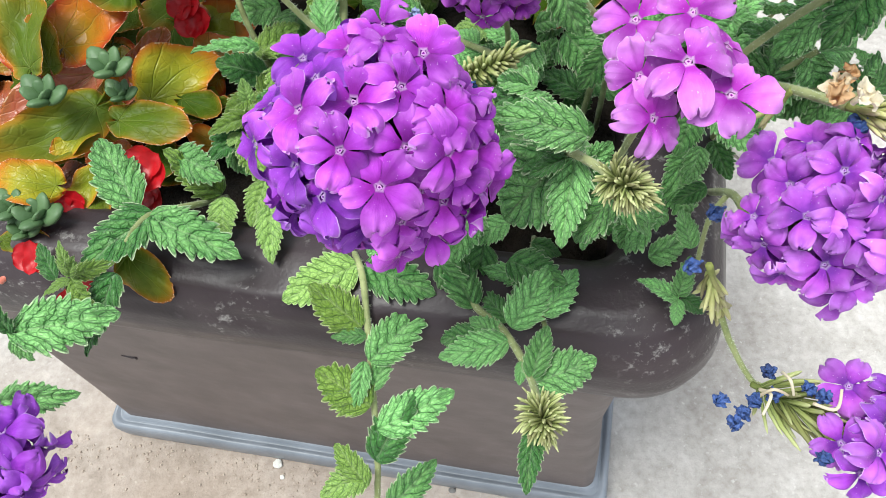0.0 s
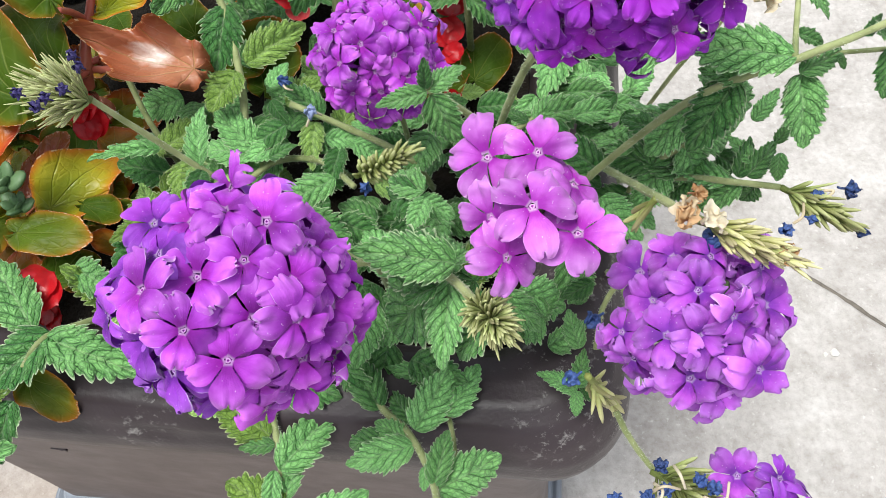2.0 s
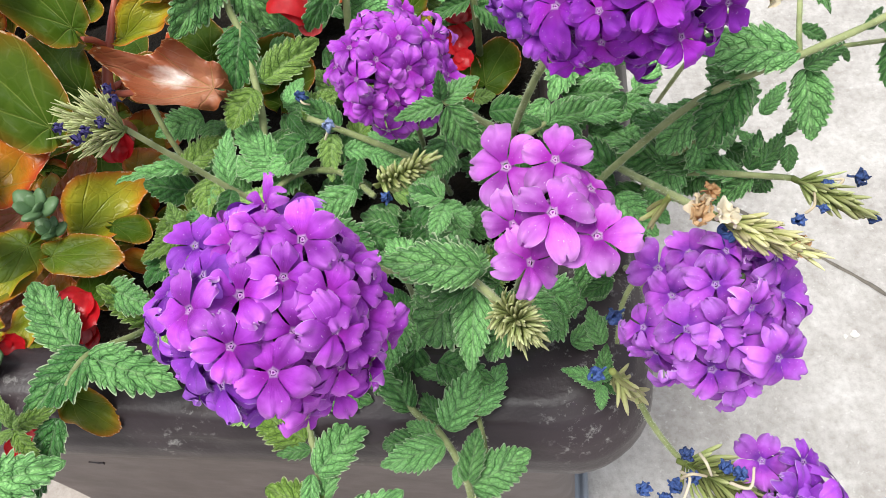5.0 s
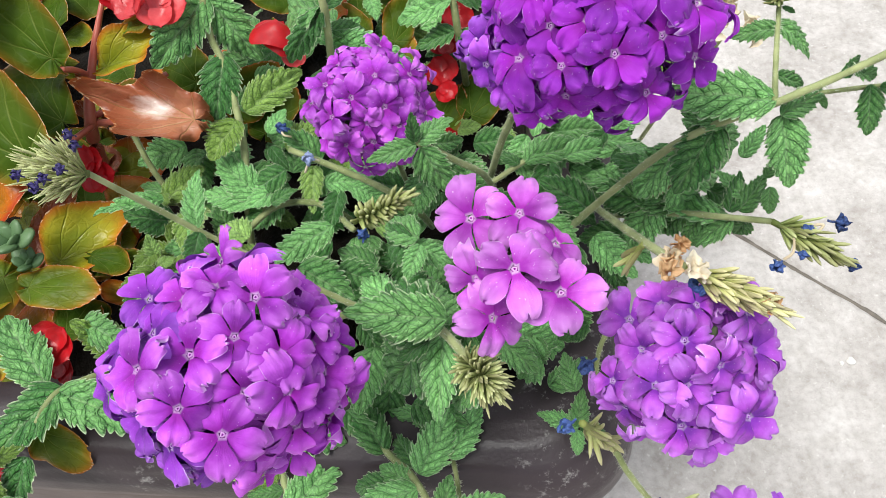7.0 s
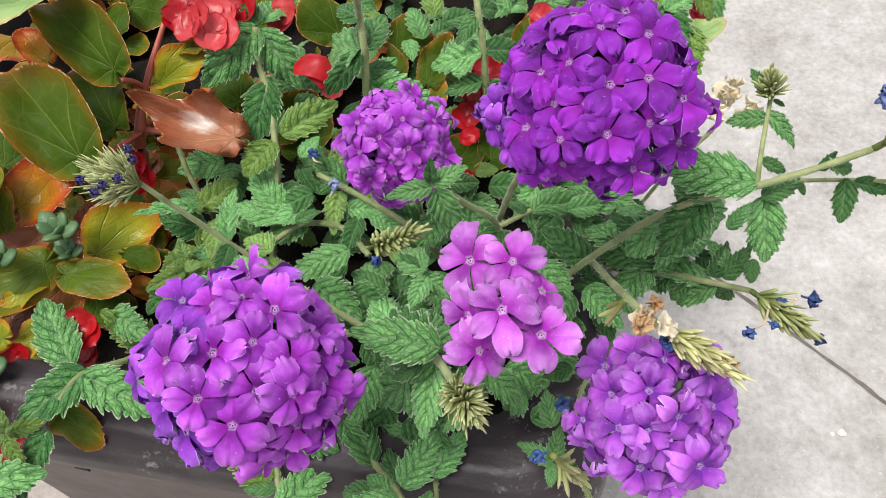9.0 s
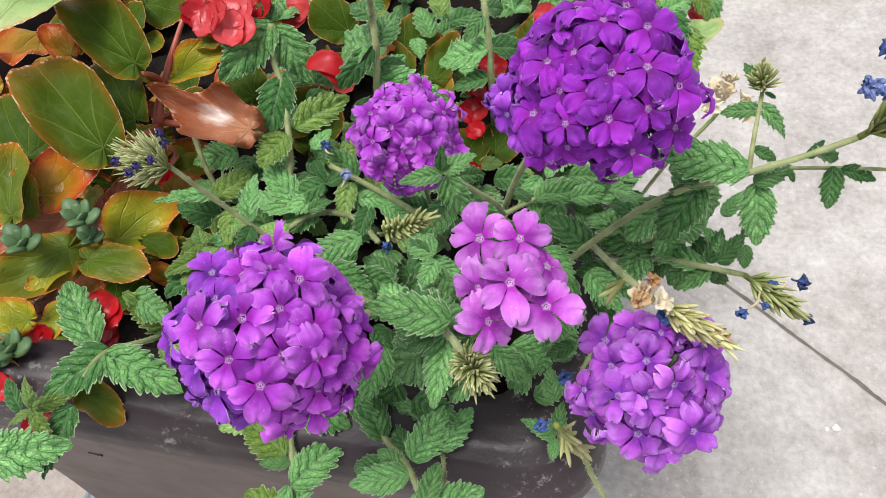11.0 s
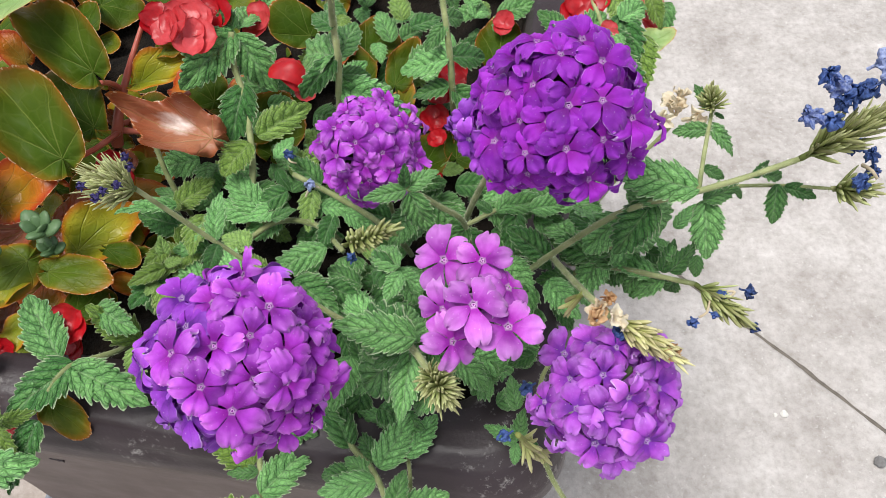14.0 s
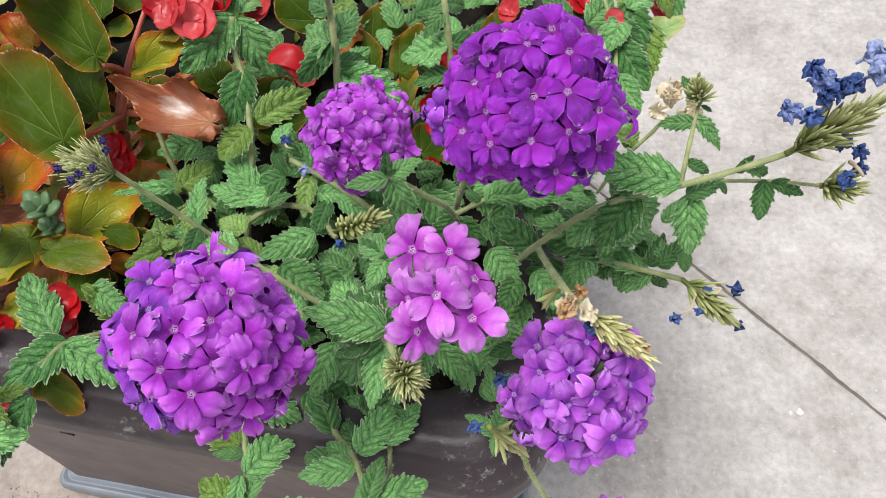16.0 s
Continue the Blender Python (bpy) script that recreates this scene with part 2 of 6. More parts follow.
def plain(name, dark, light, scale, rough=0.6, spec=0.4, bump=0.3, through_part=0.0, depth=0.0006):
    n = Nodes(name, rough, spec)
    fac = n.math("ADD", n.math("MULTIPLY", n.noise(scale, 4), 0.8), n.math("MULTIPLY", n.chance(), 0.2))
    c = n.ramp(fac, [(0.25, dark), (0.75, light)])
    n.colour(c).bump(n.noise(scale * 6, 3), bump, depth)
    if through_part:
        n.glow_through(c, through_part)
    return n.m


STEM = plain("hairy_green_stem", (0.12, 0.155, 0.045), (0.39, 0.42, 0.19), 140, 0.7, bump=0.6)
STEM.node_tree.nodes["Principled BSDF"].inputs["Sheen Weight"].default_value = 0.15
STEM_RED = plain("begonia_stem_red", (0.34, 0.05, 0.035), (0.56, 0.18, 0.12), 60, 0.3)
HAIR = plain("stem_hair_pale", (0.45, 0.50, 0.34), (0.62, 0.66, 0.50), 200, 0.8)


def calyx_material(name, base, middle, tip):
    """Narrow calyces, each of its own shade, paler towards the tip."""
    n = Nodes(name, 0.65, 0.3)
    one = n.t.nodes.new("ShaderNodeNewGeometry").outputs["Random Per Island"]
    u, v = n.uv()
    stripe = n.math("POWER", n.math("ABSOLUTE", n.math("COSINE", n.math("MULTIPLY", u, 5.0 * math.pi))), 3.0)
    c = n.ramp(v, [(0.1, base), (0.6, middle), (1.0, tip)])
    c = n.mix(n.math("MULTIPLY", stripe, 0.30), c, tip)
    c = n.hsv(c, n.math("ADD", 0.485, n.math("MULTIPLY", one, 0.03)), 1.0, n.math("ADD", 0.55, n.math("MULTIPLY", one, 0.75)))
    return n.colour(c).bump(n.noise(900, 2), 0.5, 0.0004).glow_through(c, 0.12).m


CALYX = calyx_material("calyx_green", (0.12, 0.155, 0.035), (0.32, 0.355, 0.11), (0.50, 0.51, 0.25))
STRAW = calyx_material("dry_calyx_straw", (0.22, 0.26, 0.06), (0.42, 0.42, 0.15), (0.66, 0.60, 0.34))
BUD_MAT = calyx_material("young_calyx_green", (0.09, 0.12, 0.025), (0.29, 0.325, 0.105), (0.55, 0.56, 0.28))
# calyx green darkened so the shade between florets is in the colour
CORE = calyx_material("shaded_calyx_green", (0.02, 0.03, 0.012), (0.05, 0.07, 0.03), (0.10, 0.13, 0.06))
CREAM = plain("withered_cream_petal", (0.60, 0.46, 0.28), (0.86, 0.80, 0.64), 2.5, 0.7, through_part=0.2)
RUST = plain("withered_rust_petal", (0.34, 0.15, 0.05), (0.72, 0.50, 0.28), 3, 0.7, through_part=0.2)
BLUE = plain("withered_blue_petal", (0.004, 0.007, 0.040), (0.09, 0.17, 0.48), 6, 0.5, through_part=0.1)
VIOLET_BUD = plain("violet_bud", (0.010, 0.006, 0.048), (0.045, 0.032, 0.16), 5, 0.5)
WILT = plain("wilted_pale_blue_petal", (0.04, 0.09, 0.36), (0.55, 0.62, 0.86), 8, 0.6, through_part=0.2)
RED = plain("begonia_petal_red", (0.34, 0.004, 0.010), (0.60, 0.010, 0.018), 2.5, 0.35, 0.5, 0.2, 0.25)
CORAL = plain("begonia_petal_coral", (0.50, 0.014, 0.022), (0.76, 0.11, 0.12), 2.5, 0.35, 0.5, 0.2, 0.25)
SEDUM = plain("sedum_leaf", (0.045, 0.10, 0.035), (0.12, 0.20, 0.085), 80, 0.5)
PEBBLE = plain("pebble", (0.26, 0.19, 0.15), (0.50, 0.42, 0.35), 300, 0.85)
WHITE_STONE = plain("white_stone", (0.60, 0.57, 0.52), (0.80, 0.78, 0.74), 200, 0.8)
DARK_STONE = plain("dark_stone", (0.10, 0.095, 0.09), (0.25, 0.24, 0.235), 200, 0.8)


def planter_material(name, dark, light, rough, scuffs, spec=0.5):
    n = Nodes(name, rough, spec)
    c = n.ramp(n.noise(22, 5), [(0.3, dark), (0.72, light)])
    dust = n.math("MULTIPLY", n.math("SUBTRACT", n.noise(240, 5, rough=0.7), 0.56), 8.0, clamp=True)
    patch = n.math("MULTIPLY", n.math("SUBTRACT", n.noise(23, 2), 0.5), 6.0, clamp=True)
    c = n.mix(n.math("MULTIPLY", n.math("MULTIPLY", dust, patch), scuffs), c, (0.42, 0.40, 0.38))
    n.colour(c)
    n.put(n.b.inputs["Roughness"], n.math("ADD", rough - 0.1, n.math("MULTIPLY", n.noise(60, 4), 0.25)))
    return n.bump(n.math("ADD", n.math("MULTIPLY", n.noise(700, 3), 0.4), n.math("MULTIPLY", n.noise(45, 3), 2.0)), 0.4, 0.0007).m


RIM_MAT = planter_material("planter_rim_plastic", (0.026, 0.0185, 0.0205), (0.052, 0.038, 0.042), 0.36, 0.6, 0.32)
BODY_MAT = planter_material("planter_body_plastic", (0.108, 0.084, 0.079), (0.148, 0.116, 0.110), 0.5, 0.1)
BASE_MAT = planter_material("planter_foot_plastic", (0.15, 0.165, 0.19), (0.25, 0.27, 0.31), 0.34, 0.15)


def concrete():
    n = Nodes("pavement_concrete", 0.85, 0.3)
    c = n.ramp(n.noise(9.0, 7, rough=0.68), [(0.3, (0.36, 0.330, 0.310)), (0.7, (0.60, 0.566, 0.548))])
    c = n.mix(1.0, c, n.ramp(n.noise(42.0, 5, rough=0.65), [(0.30, (0.84, 0.83, 0.81)), (0.52, (1.0, 1.0, 1.0)), (0.72, (1.10, 1.10, 1.10))]), "MULTIPLY")
    fine = n.ramp(n.noise(150, 6, rough=0.7), [(0.34, (0.80, 0.78, 0.76)), (0.5, (0.95, 0.94, 0.93)), (0.66, (1.08, 1.08, 1.07))])
    c = n.mix(1.0, c, fine, "MULTIPLY")
    grit = n.math("MULTIPLY", n.math("SUBTRACT", n.noise(300, 4, rough=0.7), 0.57), 8.0, clamp=True)
    pale = n.math("MULTIPLY", n.math("SUBTRACT", n.noise(210, 3), 0.62), 8.0, clamp=True)
    c = n.mix(n.math("MULTIPLY", pale, 0.5), c, (0.70, 0.68, 0.65))
    c = n.mix(n.math("MULTIPLY", grit, 0.3), c, (0.24, 0.21, 0.18))
    # a brown, sandy stain on the ground before the pot
    sep = n.t.nodes.new("ShaderNodeSeparateXYZ")
    n.link(n.coords("Object"), sep.inputs[0])
    away = n.math("ADD", n.math("POWER", n.math("DIVIDE", n.math("ADD", sep.outputs["X"], 0.19), 0.36), 2.0), n.math("POWER", n.math("DIVIDE", n.math("SUBTRACT", sep.outputs["Y"], 0.27), 0.22), 2.0))
    stain = n.math("SUBTRACT", 1.25, n.math("ADD", away, n.math("MULTIPLY", n.noise(16, 4), 0.6)), clamp=True)
    c = n.mix(n.math("MULTIPLY", stain, 0.75), c, (0.62, 0.50, 0.40), "MULTIPLY")
    n.colour(c)
    return n.bump(n.math("ADD", n.noise(420, 4), n.math("MULTIPLY", n.noise(60, 4), 1.6)), 0.55, 0.0012).m


CONCRETE = concrete()
SOIL = plain("potting_soil", (0.006, 0.005, 0.004), (0.028, 0.02, 0.014), 90, 0.95, 0.2, 0.8, depth=0.004)
DIRT = plain("joint_dirt", (0.09, 0.078, 0.065), (0.19, 0.165, 0.14), 150, 0.95)

# ---- building helpers ----
PLACE = {}


def mesh_of(name, verts, faces, material, uvs=None, smooth=True):
    me = bpy.data.meshes.new(name)
    me.from_pydata([tuple(v) for v in verts], [], faces)
    if uvs is not None:
        layer = me.uv_layers.new(name="UVMap")
        layer.data.foreach_set("uv", [x for l in me.loops for x in uvs[l.vertex_index]])
    me.polygons.foreach_set("use_smooth", [smooth] * len(me.polygons))
    me.materials.append(material)
    me.update()
    return me


def thing(name, at, label, category, group="", kind=""):
    ob = new(name)
    ob.empty_display_size = 0.01
    PLACE[ob] = Matrix.Translation(at)
    ob.matrix_basis = PLACE[ob]
    return tagged(ob, label, category, group, kind)


def put(name, data, parent, m=Matrix(), label=""):
    """One mesh as a part of a thing, at the world pose m."""
    ob = new(name, data)
    ob.parent = parent
    ob.matrix_basis = PLACE[parent].inverted() @ m if parent else m
    PLACE[ob] = m
    return tagged(ob, label)


def grid_faces(rows, cols, loop=False):
    f = []
    for i in range(rows - 1):
        for j in range(cols if loop else cols - 1):
            k = (j + 1) % cols
            f.append((i * cols + j, i * cols + k, (i + 1) * cols + k, (i + 1) * cols + j))
    return f


def tube(points, radii, sides=8, wobble=0.0):
    """A tapering tube along a smooth way through the points."""
    pts = [Vector(p) for p in points]
    way = []
    for i in range(len(pts) - 1):
        p0, p1, p2, p3 = pts[max(i - 1, 0)], pts[i], pts[i + 1], pts[min(i + 2, len(pts) - 1)]
        for s in range(6):
            t = s / 6
            way.append(0.5 * (2 * p1 + (p2 - p0) * t + (2 * p0 - 5 * p1 + 4 * p2 - p3) * t * t + (3 * p1 - p0 - 3 * p2 + p3) * t ** 3))
    way.append(pts[-1])
    verts, n = [], len(way)
    side = Vector((0.3, 0.2, 1)).normalized()
    for i, p in enumerate(way):
        d = (way[min(i + 1, n - 1)] - way[max(i - 1, 0)]).normalized()
        a = d.cross(side)
        a = a.normalized() if a.length > 1e-4 else d.orthogonal().normalized()
        b = d.cross(a)
        t = i / (n - 1)
        r = radii[0] + (radii[1] - radii[0]) * t
        for k in range(sides):
            q = 2 * math.pi * k / sides
            rr = r * (1 + wobble * noise.noise(p * 400 + Vector((k, 0, 0))))
            verts.append(p + rr * (math.cos(q) * a + math.sin(q) * b))
    faces = grid_faces(n, sides, True) + [tuple(range(sides))[::-1], tuple(range((n - 1) * sides, n * sides))]
    return verts, faces


def rounded_ring(half_x, half_y, r, z, n=8, side=44):
    """A ring with rounded corners; its straight sides carry points too, so that they can be dented."""
    out = []
    for cx, cy, q in ((1, 1, 0), (-1, 1, 1), (-1, -1, 2), (1, -1, 3)):
        arc = []
        for k in range(n + 1):
            a = math.pi / 2 * (q + k / n)
            arc.append((cx * (half_x - r) + r * math.cos(a), cy * (half_y - r) + r * math.sin(a), z))
        if out:
            out += [tuple(Vector(out[-1]).lerp(Vector(arc[0]), k / side)) for k in range(1, side)] if side else []
        out += arc
    last, first = Vector(out[-1]), Vector(out[0])
    return out + [tuple(last.lerp(first, k / side)) for k in range(1, side)]


def loft(rings, cap_low=False, cap_high=False):
    cols = len(rings[0])
    verts = [v for r in rings for v in r]
    faces = grid_faces(len(rings), cols, True)
    if cap_low:
        faces.append(tuple(range(cols))[::-1])
    if cap_high:
        faces.append(tuple(range((len(rings) - 1) * cols, len(rings) * cols)))
    return verts, faces


# ---- ground: one sheet, with two poured slabs that meet in a ragged joint ----
sheet = [(-400, -400, -0.008), (400, -400, -0.008), (400, 400, -0.008), (-400, 400, -0.008)]
ground = tagged(new("ground", mesh_of("ground", sheet, [(0, 1, 2, 3)], CONCRETE)), "grey concrete ground around the planter", "ground", kind="structure")

JOINT_A, JOINT_B = Vector((-2.6, 3.586, 0)), Vector((2.6, -1.703, 0))


def slab(side):
    """A slab with a ragged edge along the joint."""
    along = (JOINT_B - JOINT_A).normalized()
    across = Vector((-along.y, along.x, 0)) * side
    n, verts = 1600, []
    for i in range(n + 1):
        p = JOINT_A.lerp(JOINT_B, i / n)
        off = 0.0045 * noise.noise(Vector((i * 0.0153, 0, 3))) + 0.0018 * noise.noise(Vector((i * 0.092, 5, 3)))
        gap = 0.0020 + 0.0014 * noise.noise(Vector((i * 0.17, 9 * side, 1))) + 0.0008 * noise.noise(Vector((i * 0.61, 4 * side, 1)))
        e = p + Vector((-along.y, along.x, 0)) * off + across * gap
        verts += [e - Vector((0, 0, 0.0078)), e - Vector((0, 0, 0.0020)), e + across * (0.0030 + 0.0016 * noise.noise(Vector((i * 0.3, 7 * side, 2)))), e + across * 4.5]
    faces = []
    for i in range(n):
        for k in range(3):
            a, b, c, d = 4 * i + k, 4 * i + k + 1, 4 * i + k + 5, 4 * i + k + 4
            faces.append((a, b, c, d) if side < 0 else (d, c, b, a))
    return mesh_of("concrete_slab", verts, faces, CONCRETE, smooth=False)


for side in (1, -1):
    put("concrete_slab", slab(side), None)
PLACE[ground] = Matrix()
for ob in [o for o in scene.collection.objects if o.name.startswith("concrete_slab")]:
    ob.parent = ground

strip = [JOINT_A + Vector((0.006, 0.006, -0.0026)), JOINT_B + Vector((0.006, 0.006, -0.0026)), JOINT_B - Vector((0.006, 0.006, 0.0026)), JOINT_A - Vector((0.006, 0.006, 0.0026))]
put("joint_dirt", mesh_of("joint_dirt", strip, [(3, 2, 1, 0)], DIRT), ground, Matrix(), "dark dirt in the joint between slabs")

# ---- the planter ----
TURN_Z = -8.0
HX, HY = 0.215, 0.215
POT = pose(-0.025, 0.4914, 0, 0, 0, TURN_Z)


def ring(inset, z, r, deep=None, dx=0.0):
    return [(x + dx, y, h) for x, y, h in rounded_ring(HX - inset, HY - (inset if deep is None else deep), r, z, 10, 90)]


planter = thing("planter", POT.translation, "dark brown-grey plastic planter with a rounded rim, full of flowers", "planter")
PLACE[planter] = POT
planter.matrix_basis = POT


def pot_part(name, rings, material, label, wavy=0.0, dents=(), **caps):
    if dents:
        fine = []
        for a, b in zip(rings, rings[1:]):
            fine += [[tuple(Vector(p).lerp(Vector(q), k / 4)) for p, q in zip(a, b)] for k in range(4)]
        rings = fine + rings[-1:]
    verts, faces = loft(rings, **caps)
    if wavy:
        verts = [Vector(v) * (1 + wavy * noise.noise(Vector(v) * 18)) for v in verts]
    for at, wide, deep in dents:
        c = POT.inverted() @ Vector(at)
        for v in verts:
            # a fold: pushed in along a line, swelling above it
            along = math.exp(-((v.x - c.x) / wide) ** 2)
            h = (v.z - c.z) - (v.y - c.y)
            k = along * (math.exp(-(h / 0.0035) ** 2) - 0.7 * math.exp(-((h - 0.009) / 0.006) ** 2)) * (v.y < c.y + 0.03)
            v.z -= 0.7 * deep * k
            v.y += 0.7 * deep * k
    return put(name, mesh_of(name, verts, faces, material), planter, POT, label)


RIM_R = 0.034
pot_part("rim", [ring(0.026, 0.364, 0.02), ring(0.007, 0.3645, 0.028), ring(0.0028, 0.369, RIM_R), ring(0.0008, 0.377, RIM_R), ring(0.0, 0.387, RIM_R), ring(0.0012, 0.397, RIM_R),
                 ring(0.0045, 0.406, RIM_R), ring(0.010, 0.4125, 0.03), ring(0.018, 0.416, 0.026), ring(0.028, 0.4165, 0.02), ring(0.036, 0.414, 0.016), ring(0.041, 0.409, 0.014),
                 ring(0.043, 0.399, 0.012), ring(0.045, 0.33, 0.012)], RIM_MAT, "glossy near-black rounded rim with dusty scuffs and dents", 0.006,
         (((-0.0141, 0.2844, 0.4100), 0.012, 0.0026), ((-0.0488, 0.2886, 0.4100), 0.030, 0.0012), ((0.0187, 0.2789, 0.4100), 0.014, 0.0016)))
pot_part("body", [ring(0.007, 0.030, 0.010, 0.0225, -0.006), ring(0.012, 0.10, 0.013, 0.025, -0.005), ring(0.022, 0.20, 0.016, 0.027, -0.003), ring(0.023, 0.29, 0.017, 0.022, -0.001), ring(0.020, 0.3642, 0.018, 0.017)],
         BODY_MAT, "smooth brown-grey wall", 0.002)
FOOT = ((0.002, 0.0, 0.014), (-0.003, 0.003, 0.011), (-0.0045, 0.012, 0.0105), (-0.0045, 0.026, 0.0105), (-0.003, 0.032, 0.012), (-0.001, 0.0342, 0.0138),
        (0.001, 0.0340, 0.0158), (0.0025, 0.0315, 0.0175), (0.0035, 0.0310, 0.0188), (0.0050, 0.0355, 0.0205), (0.0065, 0.0372, 0.0222), (0.0090, 0.0372, 0.0250))
pot_part("foot", [ring(x, z, 0.009, y, -0.006) for x, z, y in FOOT], BASE_MAT, "blue-grey moulded foot band with a raised lip", 0.002, cap_low=True)

v, f = tube([(-0.1135, -0.1899, 0.2322), (-0.1085, -0.1899, 0.2308), (-0.1035, -0.1899, 0.2312)], (0.0006, 0.0011), 6, 0.9)
put("scratch", mesh_of("scratch", v, f, RIM_MAT), planter, POT, "short dark scratch in the wall")

n = 40
verts = []
for i in range(n):
    for j in range(n):
        x, y = (i / (n - 1) - 0.5) * 2 * (HX - 0.044), (j / (n - 1) - 0.5) * 2 * (HY - 0.044)
        verts.append(POT @ Vector((x, y, 0.374 + 0.012 * noise.noise(Vector((x * 30, y * 30, 0))))))
soil = put("soil", mesh_of("soil", verts, grid_faces(n, n), SOIL), None)
tagged(soil, "dark moist potting soil under the plants", "soil", kind="stuff")

# ---- plants: shapes that many parts share ----
rnd = random.Random(7)


def verbena_leaf(seed, teeth=6, curl=0.18, fold=0.25, twist=0.0):
    """A coarsely toothed, quilted leaf one long: base at the origin, tip along y. Each side vein runs out into a tooth."""
    r = random.Random(seed)
    step, cols = 12, 17
    rows = teeth * step + 1
    off = Vector((r.uniform(0, 50), r.uniform(0, 50), 0))
    depth = [[r.uniform(0.7, 1.3) for k in range(2 * teeth + 2)] for half in range(2)]
    verts, uvs = [], []
    for i in range(rows):
        v = i / (rows - 1)
        w = 1.80 * (v ** 0.46) * (1 - v) ** 0.80 * 0.5
        w = max(w, 0.012 * (1 - v))
        p = (i % step) / step
        main = p >= 0.4
        q = (p - 0.4) / 0.6 if main else p / 0.4
        round_tooth = math.sin(math.pi * q ** 1.15) ** 0.6 if q > 0 else 0.0
        for j in range(cols):
            a = j / (cols - 1) * 2 - 1
            edge = max(0.0, (abs(a) - 0.5) / 0.5)
            tooth = round_tooth * depth[a > 0][2 * (i // step) + main] * (1.0 if main else 0.6)
            x = a * (w * (1 + edge * (0.28 * tooth - 0.15)) + edge * 0.016 * tooth * min(1.0, 12 * (1 - v)))
            y = v + edge * (0.16 * w + 0.012) * (tooth - 0.4) * min(1.0, 8 * (1 - v))
            s = (v * teeth - 0.70 + 1.9 * (1 - abs(a))) % 1.0
            quilt = 0.048 * math.sin(math.pi * s) ** 0.6 * min(1.0, 5 * abs(a)) * min(1, 7 * (1 - v)) * (0.3 + w * 1.7)
            z = quilt + fold * abs(x) * (1 - 0.55 * abs(a)) - 0.035 * math.exp(-((a / 0.10) ** 2))
            z += 0.07 * noise.noise(Vector((x * 3, v * 4, 0)) + off) + 0.022 * noise.noise(Vector((x * 14, v * 14, 7)) + off) + 0.05 * edge * noise.noise(Vector((a, v * 9, 4)) + off)
            z -= curl * v * v + 0.10 * edge * edge * w
            ang = twist * v
            verts.append((x * math.cos(ang) - z * math.sin(ang) * 0.5, y, z + x * math.sin(ang)))
            uvs.append((a * 0.5 + 0.5, v))
    return verts, grid_faces(rows, cols), uvs


def leaf_meshes(name, material, count, **shape):
    out = []
    for k in range(count):
        r = random.Random(k + 40)
        v, f, uv = verbena_leaf(k, 6, r.uniform(0.04, 0.46), r.uniform(0.0, 0.6), r.uniform(-0.6, 0.6))
        out.append(mesh_of(name, v, f, material, uv))
    return out


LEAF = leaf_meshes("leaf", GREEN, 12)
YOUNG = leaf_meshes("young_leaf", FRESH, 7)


def begonia_leaf(seed, curled=False):
    """A broad, waxy leaf: a rounded blade with a notch at the stalk, finely toothed and wavy at its edge. Rays run out from the stalk."""
    r = random.Random(seed)
    rays, rings = 73, 15
    off = Vector((r.uniform(0, 50), r.uniform(0, 50), 0))
    lop, cup, curl, wave = r.uniform(-0.10, 0.10), r.uniform(0.0, 0.40), r.uniform(-0.05, 0.30), r.uniform(0.03, 0.09)
    if curled:
        cup, curl, wave = 0.95, 0.10, 0.15
    root = 0.13
    verts, uvs = [], []
    for i in range(rings):
        v = i / (rings - 1)
        for j in range(rays):
            th = radians(-162 + 324 * j / (rays - 1))
            dx, dy = math.sin(th), math.cos(th)
            # the way from the stalk to the outline, an egg shape between 0 and 1
            lo, hi = 0.0, 1.2
            for k in range(18):
                m = 0.5 * (lo + hi)
                y = root + m * dy
                w = 0.5 * max(0.0, 1 - abs(2 * max(0.0, min(1.0, y)) ** 0.86 - 1) ** 2.2) ** 0.60 if 0 < y < 1 else 0.0
                lo, hi = (m, hi) if abs(m * dx) < w else (lo, m)
            if curled:
                lo *= 1 + 0.09 * math.sin(7 * th + 1) + 0.05 * math.sin(13 * th)
            reach = lo * (1 + 0.016 * v ** 6 * (j % 2) + 0.035 * math.sin(5 * th + seed) * v + 0.05 * noise.noise(Vector((th * 1.3, 3, 1)) + off) * v)
            x, y = reach * v * dx, root + reach * v * dy
            x += lop * math.sin(math.pi * max(0.0, min(1.0, y))) * 0.6
            z = cup * abs(x) ** 1.5 - curl * y * y + 0.16 * noise.noise(Vector((x * 2, y * 2.4, 0)) + off)
            z += wave * v ** 3 * math.sin(4 * th + 2 * noise.noise(Vector((th, 0, 2)) + off) * 3 + seed) + 0.03 * v * abs(math.sin(8 * math.pi * j / (rays - 1)))
            if curled:
                z += 0.10 * v ** 4 * math.sin(9 * th) + 0.06 * v * noise.noise(Vector((x * 7, y * 7, 5)) + off)
            verts.append((x, y, z))
            uvs.append((j / (rays - 1), v))
    return verts, grid_faces(rings, rays), uvs


BEG = {}
for key, material in (("green", BEG_GREEN), ("yellow", BEG_YELLOW), ("olive", BEG_OLIVE), ("pale", BEG_PALE), ("orange", BEG_ORANGE), ("red", BEG_RED), ("dying", BEG_DRY)):
    BEG[key] = [mesh_of("begonia_leaf", *begonia_leaf(len(key) * 31 + k, key == "dying")[:2], material, begonia_leaf(len(key) * 31 + k)[2]) for k in range(4)]


